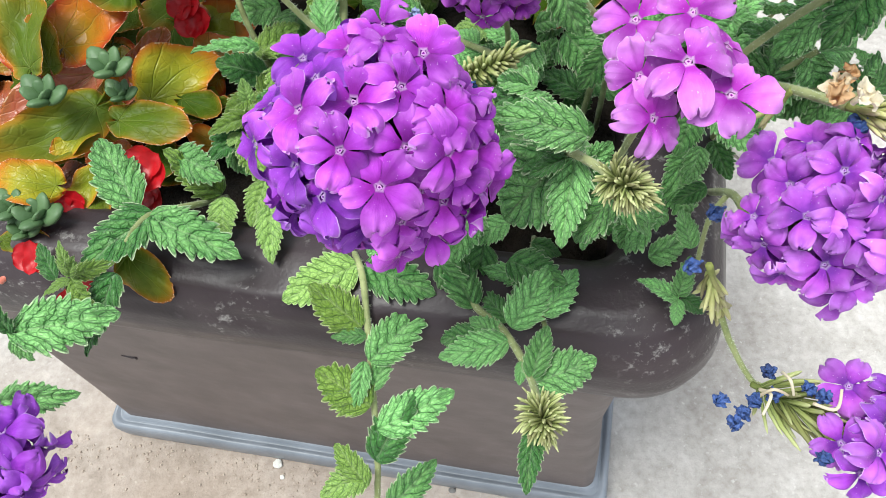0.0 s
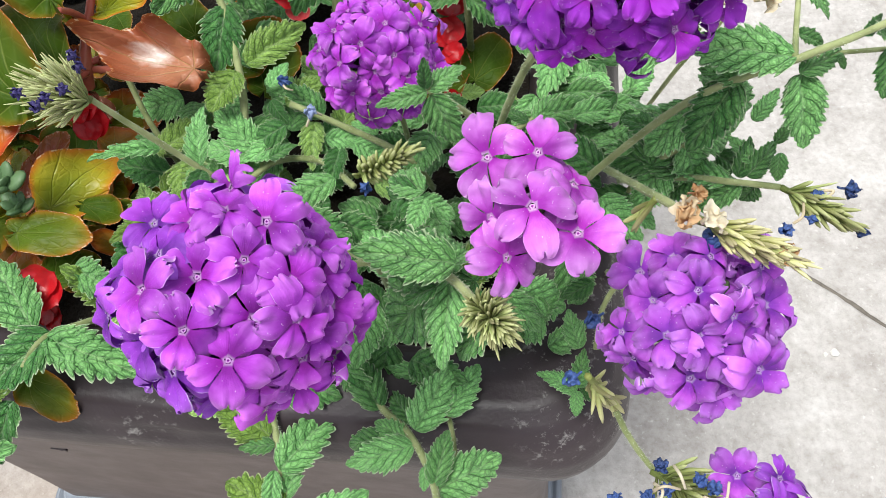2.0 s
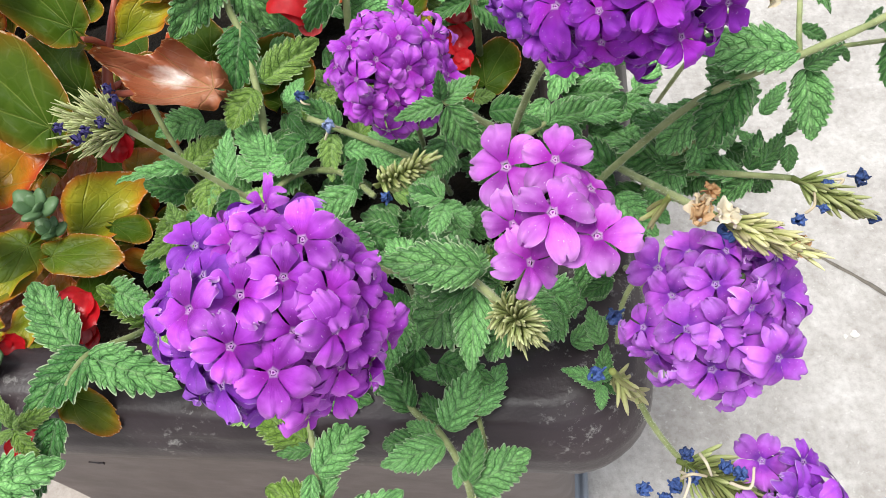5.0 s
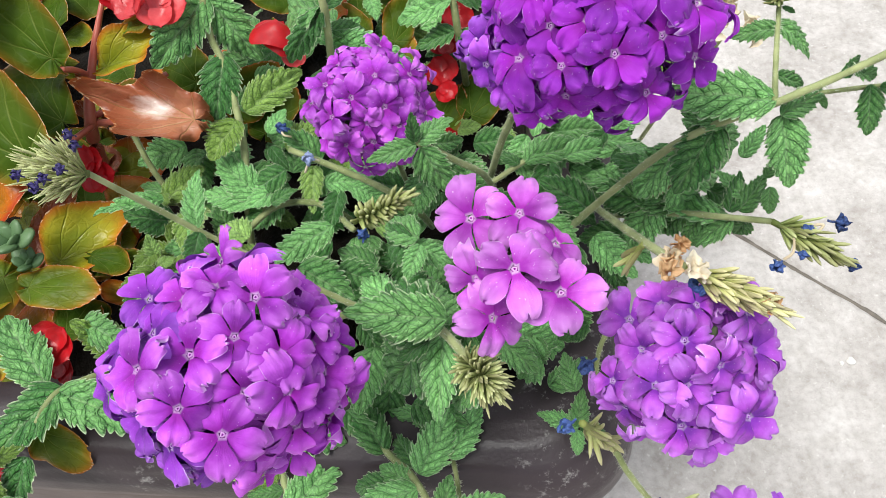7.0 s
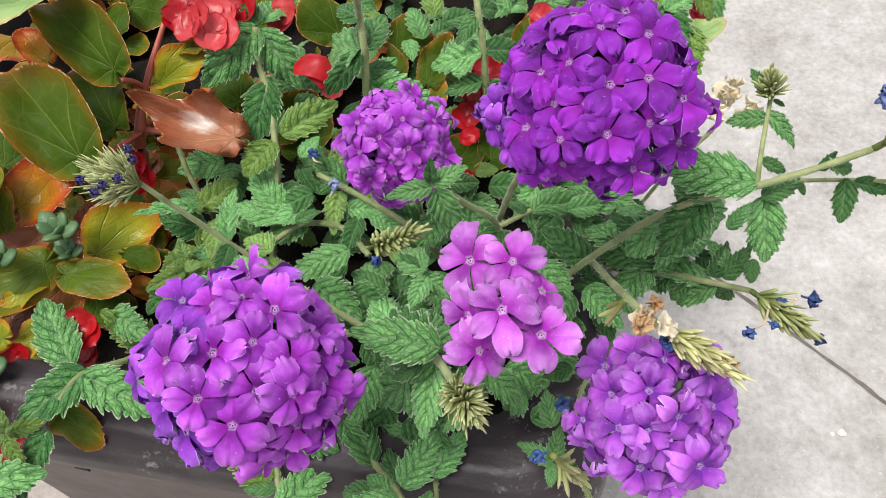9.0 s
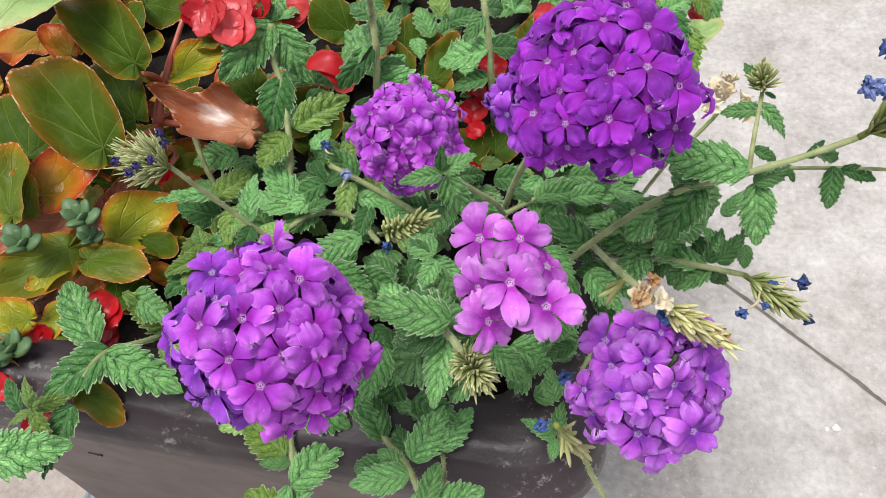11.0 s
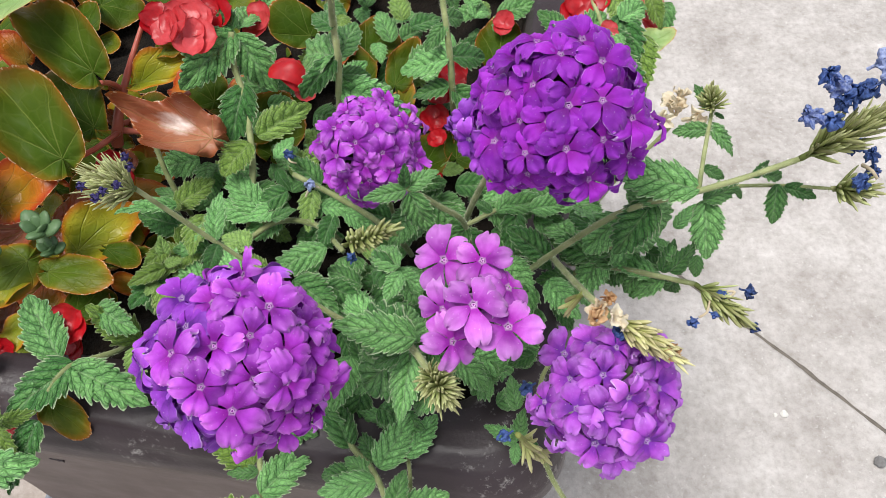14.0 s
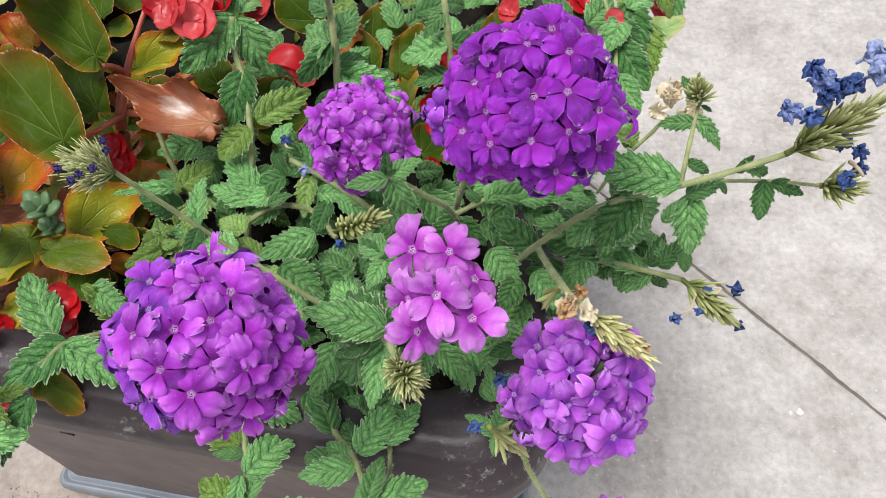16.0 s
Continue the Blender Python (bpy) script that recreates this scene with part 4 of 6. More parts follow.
corner = thing("verbena_sprig", (-0.1123, 0.2602, 0.4248), "verbena sprig with violet florets hanging low in front", "verbena", "verbena sprigs in the planter")
flower_head(corner, (-0.0725, 0.2141, 0.4423), 0.01457, (0.0, -0.6, 0.7), ['violet'], [(42, 39), (-29, 18), (-15, 47), (40, 54)], 0.0088, cap=1.9, fill=26, seed=12, face=0.4, label="violet florets")
stem(corner, [(-0.0754, 0.2173, 0.4429), (-0.0907, 0.2335, 0.4337), (-0.1064, 0.2586, 0.4293)], 0.0013, 0.001)

left = thing("verbena_sprig", (-0.0458, 0.3351, 0.3857), "leafy verbena sprig with pale green toothed leaves", "verbena", "verbena sprigs in the planter")
stem(left, [(-0.0392, 0.3355, 0.3951), (-0.0382, 0.3171, 0.4207), (-0.0507, 0.3055, 0.4324), (-0.0563, 0.2938, 0.4333)], 0.0013, 0.0011)
leaf(left, (-0.0564, 0.3090, 0.4318), (-0.0751, 0.3362, 0.4427), 0.52)
leaf(left, (-0.0505, 0.3050, 0.4324), (-0.0155, 0.2890, 0.4366), 0.46)
leaf(left, (-0.0492, 0.3069, 0.4322), (-0.0710, 0.2822, 0.4382), 0.62)
leaf(left, (-0.0575, 0.2819, 0.4329), (-0.0686, 0.2539, 0.4259), 0.5)
leaf(left, (-0.0861, 0.2577, 0.4375), (-0.0491, 0.2640, 0.4407), 0.5)
leaf(left, (-0.0861, 0.2577, 0.4375), (-0.0898, 0.2636, 0.4527), 0.5)
leaf(left, (-0.0837, 0.2348, 0.4360), (-0.0567, 0.2356, 0.4404), 0.42)
leaf(left, (-0.0768, 0.2783, 0.4359), (-0.0854, 0.2901, 0.4413), 0.5)
leaf(left, (-0.0891, 0.2574, 0.4327), (-0.0823, 0.2511, 0.4273), 0.7)
leaf(left, (-0.0325, 0.3253, 0.4149), (-0.0465, 0.3307, 0.4381), 0.55, young=True)
leaf(left, (-0.0471, 0.3342, 0.4310), (-0.0267, 0.3205, 0.4346), 0.6)

bud = thing("verbena_sprig", (0.0580, 0.3444, 0.3854), "long hairy verbena stem with a green seed head", "verbena", "verbena sprigs in the planter")
stem(bud, [(0.0119, 0.3275, 0.5301), (0.0293, 0.3256, 0.4994), (0.0448, 0.3208, 0.4830), (0.0655, 0.3132, 0.4662), (0.0738, 0.3135, 0.4503), (0.0703, 0.3313, 0.3847)], 0.0008, 0.0011)
spent_head(bud, (0.0119, 0.3275, 0.5301), (0.0086, 0.3266, 0.5334), 0.72, 0.0094, 420, BUD_MAT, 0.0, 0.00034, "bristly green seed head", 2)
withered(bud, (0.0138, 0.3315, 0.5409), (-0.3, -0.2, 0.6), 0.0030, "violet")
withered(bud, (0.0159, 0.3277, 0.5408), (-0.3, -0.2, 0.6), 0.0030, "violet")
withered(bud, (0.0139, 0.3204, 0.5413), (-0.3, -0.2, 0.6), 0.0030, "violet")
withered(bud, (0.0103, 0.3178, 0.5417), (-0.3, -0.2, 0.6), 0.0030, "violet")
withered(bud, (0.0088, 0.3152, 0.5419), (-0.3, -0.2, 0.6), 0.0030, "violet")
withered(bud, (0.0036, 0.3194, 0.5423), (-0.3, -0.2, 0.6), 0.0030, "violet")
leaf(bud, (0.0291, 0.3257, 0.5004), (0.0289, 0.3393, 0.5110), 0.5)
leaf(bud, (0.0302, 0.3241, 0.5004), (0.0288, 0.3119, 0.5019), 0.55)
stem(bud, [(0.0607, 0.3093, 0.4617), (0.0724, 0.3135, 0.4554), (0.0890, 0.3005, 0.4744), (0.0986, 0.2887, 0.4920), (0.1068, 0.2735, 0.5038)], 0.0013, 0.0012)
spent_head(bud, (0.1064, 0.2740, 0.5038), (0.1110, 0.2655, 0.5097), 1.05, 0.0068, 170, BUD_MAT, 0.0, 0.00042, "bristly green seed head", 7)
leaf(bud, (0.0977, 0.2886, 0.4921), (0.0754, 0.3075, 0.4805), 0.62)
leaf(bud, (0.0976, 0.2881, 0.4911), (0.0777, 0.2812, 0.4681), 0.75)
leaf(bud, (0.0997, 0.2867, 0.4919), (0.0950, 0.2640, 0.4852), 0.48)
leaf(bud, (0.0973, 0.2899, 0.4890), (0.0968, 0.3123, 0.4783), 0.6)
leaf(bud, (0.0989, 0.2880, 0.4839), (0.0853, 0.2824, 0.4653), 0.7)

trail = thing("verbena_sprig", (0.0264, 0.2998, 0.4151), "verbena sprig trailing down over the planter rim", "verbena", "verbena sprigs in the planter")
stem(trail, [(0.0184, 0.3072, 0.4056), (0.0288, 0.2869, 0.4224), (0.0307, 0.2675, 0.4108), (0.0317, 0.2499, 0.3993), (0.0322, 0.2307, 0.3838), (0.0308, 0.2128, 0.3675)], 0.0013, 0.0012)
leaf(trail, (0.0265, 0.2901, 0.4205), (-0.0010, 0.2775, 0.4216), 0.62, young=True)
leaf(trail, (0.0285, 0.2688, 0.4130), (0.0103, 0.2806, 0.4244), 0.62, young=True)
leaf(trail, (0.0302, 0.2660, 0.4119), (0.0180, 0.2648, 0.4151), 0.5)
leaf(trail, (0.0316, 0.2578, 0.4080), (0.0518, 0.2752, 0.4185), 0.55)
leaf(trail, (0.0294, 0.2897, 0.4212), (0.0542, 0.2775, 0.4233), 0.6)
leaf(trail, (0.0312, 0.2436, 0.3995), (0.0135, 0.2536, 0.4109), 0.75, young=True)
leaf(trail, (0.0321, 0.2493, 0.4012), (0.0386, 0.2656, 0.4101), 0.45)
leaf(trail, (0.0320, 0.2274, 0.3849), (0.0463, 0.2482, 0.4019), 0.52)
leaf(trail, (0.0338, 0.2369, 0.3935), (0.0615, 0.2505, 0.3964), 0.5)
leaf(trail, (0.0296, 0.2248, 0.3822), (0.0121, 0.2142, 0.3843), 0.6, young=True)
leaf(trail, (0.0291, 0.2187, 0.3825), (0.0177, 0.2296, 0.3933), 0.55, young=True)
leaf(trail, (0.0379, 0.2111, 0.3819), (0.0549, 0.2268, 0.3898), 0.5)
leaf(trail, (0.0296, 0.2577, 0.4082), (0.0264, 0.2408, 0.4021), 0.4)
leaf(trail, (0.0212, 0.2984, 0.4157), (0.0141, 0.2874, 0.4218), 0.5)
leaf(trail, (0.0298, 0.2949, 0.4200), (0.0406, 0.2998, 0.4238), 0.5)

trail2 = thing("verbena_sprig", (0.0606, 0.2938, 0.4120), "verbena sprig with toothed leaves hanging over the rim", "verbena", "verbena sprigs in the planter")
stem(trail2, [(0.0606, 0.2938, 0.4120), (0.0690, 0.2763, 0.4169), (0.0804, 0.2628, 0.4233), (0.0875, 0.2472, 0.4292), (0.0903, 0.2327, 0.4425)], 0.0015, 0.0012)
leaf(trail2, (0.0691, 0.2743, 0.4179), (0.0597, 0.2932, 0.4272), 0.55)
leaf(trail2, (0.0813, 0.2594, 0.4243), (0.0577, 0.2536, 0.4238), 0.5)
leaf(trail2, (0.0823, 0.2642, 0.4250), (0.0967, 0.2829, 0.4341), 0.55)
leaf(trail2, (0.0717, 0.2633, 0.4221), (0.0559, 0.2625, 0.4186), 0.55)
leaf(trail2, (0.0858, 0.2513, 0.4282), (0.0848, 0.2437, 0.4285), 0.6)
leaf(trail2, (0.0883, 0.2429, 0.4313), (0.1128, 0.2538, 0.4255), 0.55)
leaf(trail2, (0.0883, 0.2444, 0.4322), (0.0939, 0.2605, 0.4371), 0.5)
leaf(trail2, (0.0928, 0.2687, 0.4239), (0.1060, 0.2861, 0.4250), 0.5)
leaf(trail2, (0.0915, 0.2855, 0.4194), (0.0715, 0.2871, 0.4213), 0.45)
leaf(trail2, (0.0814, 0.2678, 0.4210), (0.0716, 0.2804, 0.4215), 0.5)
leaf(trail2, (0.0794, 0.2611, 0.4224), (0.0678, 0.2694, 0.4222), 0.6)
leaf(trail2, (0.0884, 0.2255, 0.4449), (0.0855, 0.2083, 0.4498), 0.42)
stem(trail2, [(0.0920, 0.3153, 0.3932), (0.0894, 0.2902, 0.4094), (0.0940, 0.2669, 0.4178), (0.0952, 0.2533, 0.4222)], 0.001, 0.0009)
spent_head(trail2, (0.0900, 0.2341, 0.4404), (0.0913, 0.2250, 0.4507), 1.1, 0.0076, 170, BUD_MAT, 0.0, 0.00044, "bristly green seed head", 9)

branch = thing("verbena_sprig", (0.1611, 0.3892, 0.3739), "long branching verbena stem reaching out past the rim", "verbena", "verbena sprigs in the planter")
stem(branch, [(0.1402, 0.3467, 0.4276), (0.1564, 0.3333, 0.4818), (0.1765, 0.3371, 0.4989), (0.1992, 0.3363, 0.5118), (0.2153, 0.3384, 0.5172), (0.2299, 0.3409, 0.5228)], 0.0013, 0.001)
stem(branch, [(0.1990, 0.3368, 0.5108), (0.2094, 0.3405, 0.5077), (0.2292, 0.3422, 0.5057), (0.2427, 0.3341, 0.5147)], 0.0008, 0.0006)
stem(branch, [(0.1987, 0.3370, 0.5118), (0.2026, 0.3514, 0.5140), (0.2073, 0.3675, 0.5170)], 0.0009, 0.0007)
leaf(branch, (0.1987, 0.3370, 0.5118), (0.1705, 0.3435, 0.5173), 0.55)
leaf(branch, (0.1857, 0.3387, 0.5020), (0.1718, 0.3235, 0.4908), 0.62)
leaf(branch, (0.2032, 0.3371, 0.5043), (0.2038, 0.3193, 0.4929), 0.55)
leaf(branch, (0.1870, 0.3362, 0.5039), (0.1760, 0.3438, 0.5047), 0.5)
leaf(branch, (0.2053, 0.3600, 0.5154), (0.1932, 0.3621, 0.5135), 0.5)
leaf(branch, (0.2052, 0.3626, 0.5153), (0.2164, 0.3538, 0.5115), 0.5)
leaf(branch, (0.2065, 0.3674, 0.5170), (0.2014, 0.3745, 0.5233), 0.45)
leaf(branch, (0.2013, 0.3455, 0.5123), (0.2100, 0.3436, 0.5085), 0.5)
leaf(branch, (0.2014, 0.3356, 0.5066), (0.2151, 0.3416, 0.5081), 0.5)
leaf(branch, (0.2284, 0.3421, 0.5068), (0.2282, 0.3309, 0.4971), 0.5)
leaf(branch, (0.2305, 0.3408, 0.5066), (0.2396, 0.3354, 0.5089), 0.5)
leaf(branch, (0.2179, 0.3391, 0.5179), (0.2287, 0.3413, 0.5118), 0.4)
leaf(branch, (0.2152, 0.3377, 0.5172), (0.2232, 0.3439, 0.5183), 0.4)
leaf(branch, (0.2077, 0.3662, 0.5170), (0.2117, 0.3648, 0.5156), 0.4)
leaf(branch, (0.2133, 0.3410, 0.5073), (0.2161, 0.3381, 0.5031), 0.4)
leaf(branch, (0.2040, 0.3386, 0.5022), (0.2015, 0.3307, 0.4927), 0.5)
leaf(branch, (0.1751, 0.3361, 0.4950), (0.1612, 0.3330, 0.4764), 0.6)
leaf(branch, (0.1783, 0.3378, 0.4997), (0.1869, 0.3520, 0.4933), 0.5)
leaf(branch, (0.1678, 0.3364, 0.4907), (0.1671, 0.3569, 0.4750), 0.6)
leaf(branch, (0.1881, 0.3444, 0.4935), (0.1963, 0.3404, 0.4727), 0.6)
spent_head(branch, (0.2299, 0.3409, 0.5228), (0.2383, 0.3360, 0.5442), 0.45, 0.0130, 120, CALYX, -0.1, 0.00055, "long green spent head", 12)
spent_head(branch, (0.2430, 0.3348, 0.5137), (0.2462, 0.3310, 0.5185), 0.7, 0.0080, 50, CALYX, 0.0, 0.00060, "small spent head", 13)
spent_head(branch, (0.2073, 0.3675, 0.5170), (0.2057, 0.3683, 0.5231), 0.8, 0.0058, 60, CALYX, 0.0, 0.00046, "green bud head", 14)
withered(branch, (0.2321, 0.3510, 0.5473), (-0.316742, -0.2, 0.7), 0.00738, "blue")
withered(branch, (0.2344, 0.3473, 0.5472), (-0.476201, -0.2, 0.7), 0.00738, "wilt")
withered(branch, (0.2360, 0.3436, 0.5472), (-0.12473, -0.2, 0.7), 0.00738, "blue")
withered(branch, (0.2331, 0.3405, 0.5476), (-0.414033, -0.2, 0.7), 0.00574, "blue")
withered(branch, (0.2231, 0.3346, 0.5488), (-0.520182, -0.2, 0.7), 0.00738, "wilt")
withered(branch, (0.2259, 0.3327, 0.5486), (-0.118091, -0.2, 0.7), 0.00656, "blue")
withered(branch, (0.2462, 0.3584, 0.5457), (0.501546, -0.2, 0.7), 0.0082, "wilt")
withered(branch, (0.2463, 0.3514, 0.5459), (0.360543, -0.2, 0.7), 0.0082, "wilt")
withered(branch, (0.2390, 0.3466, 0.5468), (0.318195, -0.2, 0.7), 0.00656, "blue")
withered(branch, (0.2498, 0.3462, 0.5207), (-0.333686, -0.2, 0.7), 0.00656, "blue")
withered(branch, (0.2445, 0.3298, 0.5217), (0.044016, -0.2, 0.7), 0.00656, "blue")
withered(branch, (0.2542, 0.3419, 0.5204), (-0.267981, -0.2, 0.7), 0.00574, "blue")
withered(branch, (0.2531, 0.3349, 0.5207), (-0.392803, -0.2, 0.7), 0.00492, "blue")

cream = thing("verbena_sprig", (0.2115, 0.4431, 0.3873), "verbena shoot with a faded cream floret", "verbena", "verbena sprigs in the planter")
stem(cream, [(0.2099, 0.4016, 0.4693), (0.2033, 0.3984, 0.4600), (0.1947, 0.3991, 0.4407), (0.1904, 0.4146, 0.3903)], 0.0009, 0.001)
withered(cream, (0.2099, 0.4019, 0.4743), (0, 0, 0.7), 0.010, "cream")
withered(cream, (0.2066, 0.3985, 0.4747), (-0.6, -0.5, 0.7), 0.010, "cream")
withered(cream, (0.2125, 0.3996, 0.4741), (0.6, -0.4, 0.7), 0.010, "cream")
withered(cream, (0.2115, 0.4065, 0.4740), (0.2, 0.7, 0.7), 0.010, "cream")
withered(cream, (0.2141, 0.3976, 0.4740), (1, -0.75, 0.7), 0.010, "cream")
withered(cream, (0.2087, 0.4031, 0.4744), (-0.3, 0.2, 0.7), 0.010, "cream")
leaf(cream, (0.1983, 0.4030, 0.4502), (0.1861, 0.4002, 0.4616), 0.6, young=True)
leaf(cream, (0.1952, 0.3978, 0.4507), (0.1979, 0.4061, 0.4602), 0.6, young=True)

branch2 = thing("verbena_sprig", (0.1824, 0.3906, 0.3718), "verbena stem with a spent green head over the pavement", "verbena", "verbena sprigs in the planter")
stem(branch2, [(0.1659, 0.3572, 0.4248), (0.1809, 0.3410, 0.4491), (0.1950, 0.3340, 0.4550), (0.2098, 0.3277, 0.4588)], 0.0013, 0.0011)
spent_head(branch2, (0.2098, 0.3277, 0.4588), (0.2194, 0.3121, 0.4655), 0.42, 0.0100, 84, CALYX, 0.0, 0.00066, "green spent head", 15)
withered(branch2, (0.2054, 0.3089, 0.4669), (-0.47258, -0.4, 0.2), 0.0045)
withered(branch2, (0.2184, 0.3213, 0.4652), (-0.342719, -0.4, 0.2), 0.004)
withered(branch2, (0.2243, 0.3226, 0.4646), (0.512971, -0.4, 0.2), 0.0058)
withered(branch2, (0.2236, 0.3072, 0.4652), (0.394704, -0.4, 0.2), 0.0045)
withered(branch2, (0.2103, 0.3118, 0.4664), (0.367983, -0.4, 0.2), 0.0035)
leaf(branch2, (0.1808, 0.3418, 0.4500), (0.1669, 0.3508, 0.4551), 0.6)
leaf(branch2, (0.1956, 0.3352, 0.4529), (0.1757, 0.3489, 0.4493), 0.5)
leaf(branch2, (0.1994, 0.3330, 0.4546), (0.1867, 0.3333, 0.4387), 0.5)
leaf(branch2, (0.2035, 0.3314, 0.4553), (0.2020, 0.3317, 0.4423), 0.6)
leaf(branch2, (0.1986, 0.3356, 0.4546), (0.2051, 0.3472, 0.4616), 0.55)
leaf(branch2, (0.2021, 0.3358, 0.4542), (0.2139, 0.3451, 0.4608), 0.55)
leaf(branch2, (0.2119, 0.3397, 0.4612), (0.2126, 0.3336, 0.4513), 0.5)
leaf(branch2, (0.1918, 0.3387, 0.4511), (0.1855, 0.3372, 0.4337), 0.7)
leaf(branch2, (0.2041, 0.3395, 0.4569), (0.1972, 0.3480, 0.4623), 0.6)
leaf(branch2, (0.1856, 0.3413, 0.4486), (0.1761, 0.3407, 0.4345), 0.6)
leaf(branch2, (0.2107, 0.3424, 0.4632), (0.2145, 0.3456, 0.4708), 0.5)

dry = thing("verbena_sprig", (0.1601, 0.3867, 0.3841), "verbena stem with a dry straw-coloured head and rusty withered florets", "verbena", "verbena sprigs in the planter")
stem(dry, [(0.1510, 0.3714, 0.4257), (0.1547, 0.3333, 0.4669), (0.1598, 0.3070, 0.4925), (0.1654, 0.2920, 0.5045)], 0.0013, 0.0013)
spent_head(dry, (0.1654, 0.2920, 0.5045), (0.1760, 0.2799, 0.5110), 0.36, 0.0090, 120, STRAW, 0.0, 0.00062, "straw-coloured dry head", 16)
withered(dry, (0.1579, 0.2902, 0.5114), (0.360537, -0.2, 0.7), 0.006, "rust")
withered(dry, (0.1609, 0.2912, 0.5110), (-0.367877, -0.2, 0.7), 0.007, "cream")
withered(dry, (0.1591, 0.2878, 0.5113), (-0.22818, -0.2, 0.7), 0.007, "rust")
withered(dry, (0.1633, 0.2881, 0.5109), (0.152371, -0.2, 0.7), 0.0075, "cream")
withered(dry, (0.1617, 0.2952, 0.5108), (0.278274, -0.2, 0.7), 0.0055, "rust")
withered(dry, (0.1785, 0.2777, 0.5098), (0.425578, -0.2, 0.7), 0.006, "rust")
withered(dry, (0.1791, 0.2760, 0.5098), (0.456061, -0.2, 0.7), 0.005, "rust")
spent_head(dry, (0.1589, 0.3069, 0.4926), (0.1571, 0.3072, 0.4877), 0.2, 0.010, 5, STRAW, 0.0, 0.0008, "", 17, "calyx")
leaf(dry, (0.1526, 0.3416, 0.4568), (0.1363, 0.3505, 0.4681), 0.6)

node = thing("verbena_sprig", (0.1175, 0.3828, 0.3783), "verbena shoot with small fresh toothed leaves", "verbena", "verbena sprigs in the planter")
stem(node, [(0.0965, 0.3506, 0.4961), (0.1077, 0.3525, 0.4808), (0.1184, 0.3597, 0.4544), (0.1220, 0.3796, 0.3780)], 0.0011, 0.0013)
stem(node, [(0.1321, 0.3654, 0.4579), (0.1184, 0.3597, 0.4544)], 0.001, 0.001)
leaf(node, (0.0961, 0.3495, 0.4961), (0.0808, 0.3441, 0.4988), 0.45)
leaf(node, (0.0965, 0.3503, 0.4961), (0.1077, 0.3563, 0.5008), 0.62)
leaf(node, (0.0973, 0.3491, 0.4950), (0.1051, 0.3380, 0.4816), 0.62)
leaf(node, (0.0958, 0.3498, 0.4972), (0.0963, 0.3528, 0.5071), 0.5)
leaf(node, (0.1297, 0.3638, 0.4582), (0.1225, 0.3706, 0.4587), 0.5)
leaf(node, (0.1321, 0.3639, 0.4580), (0.1427, 0.3744, 0.4616), 0.5)
leaf(node, (0.1404, 0.3645, 0.4572), (0.1370, 0.3479, 0.4480), 0.6)
leaf(node, (0.1345, 0.3656, 0.4577), (0.1538, 0.3729, 0.4556), 0.5)
leaf(node, (0.1464, 0.3664, 0.4565), (0.1633, 0.3706, 0.4547), 0.55)
leaf(node, (0.1495, 0.3675, 0.4461), (0.1602, 0.3594, 0.4454), 0.55)
leaf(node, (0.1446, 0.3557, 0.4420), (0.1569, 0.3479, 0.4360), 0.6)

tall = thing("verbena_sprig", (0.0422, 0.4795, 0.3721), "upright verbena stem with opposite dark green leaves", "verbena", "verbena sprigs in the planter")
stem(tall, [(0.0630, 0.4395, 0.5123), (0.0581, 0.4536, 0.4821), (0.0586, 0.4477, 0.4672), (0.0546, 0.4469, 0.4374), (0.0440, 0.4620, 0.3726)], 0.0016, 0.0018)
spent_head(tall, (0.0630, 0.4395, 0.5123), (0.0634, 0.4341, 0.5230), 0.8, 0.0080, 110, BUD_MAT, 0.0, 0.00045, "bristly green seed head", 31)
withered(tall, (0.0583, 0.4288, 0.5201), (-0.3, -0.2, 0.6), 0.0036, "violet")
withered(tall, (0.0640, 0.4274, 0.5191), (-0.3, -0.2, 0.6), 0.0036, "violet")
withered(tall, (0.0701, 0.4294, 0.5201), (-0.3, -0.2, 0.6), 0.0036, "violet")
leaf(tall, (0.0581, 0.4484, 0.4682), (0.0300, 0.4712, 0.4520), 0.55)
leaf(tall, (0.0580, 0.4484, 0.4672), (0.0337, 0.4399, 0.4467), 0.36)
leaf(tall, (0.0586, 0.4477, 0.4672), (0.0663, 0.4741, 0.4705), 0.5)
leaf(tall, (0.0555, 0.4511, 0.4442), (0.0904, 0.4377, 0.4393), 0.5)
leaf(tall, (0.0573, 0.4518, 0.4521), (0.0732, 0.4583, 0.4453), 0.5)
leaf(tall, (0.0588, 0.4517, 0.4821), (0.0458, 0.4638, 0.4829), 0.6)

tall2 = thing("verbena_sprig", (0.1102, 0.4852, 0.3654), "upright verbena stem with opposite toothed leaves", "verbena", "verbena sprigs in the planter")
stem(tall2, [(0.1077, 0.4952, 0.4658), (0.1100, 0.4763, 0.4612), (0.1119, 0.4648, 0.4464), (0.1129, 0.4575, 0.4214), (0.1139, 0.4720, 0.3655)], 0.0016, 0.0018)
leaf(tall2, (0.1114, 0.4646, 0.4484), (0.0831, 0.4697, 0.4369), 0.55)
leaf(tall2, (0.1122, 0.4659, 0.4483), (0.1327, 0.4761, 0.4389), 0.55)
leaf(tall2, (0.1111, 0.4589, 0.4346), (0.0904, 0.4588, 0.4285), 0.6)
leaf(tall2, (0.1100, 0.4763, 0.4612), (0.0998, 0.4628, 0.4576), 0.5)
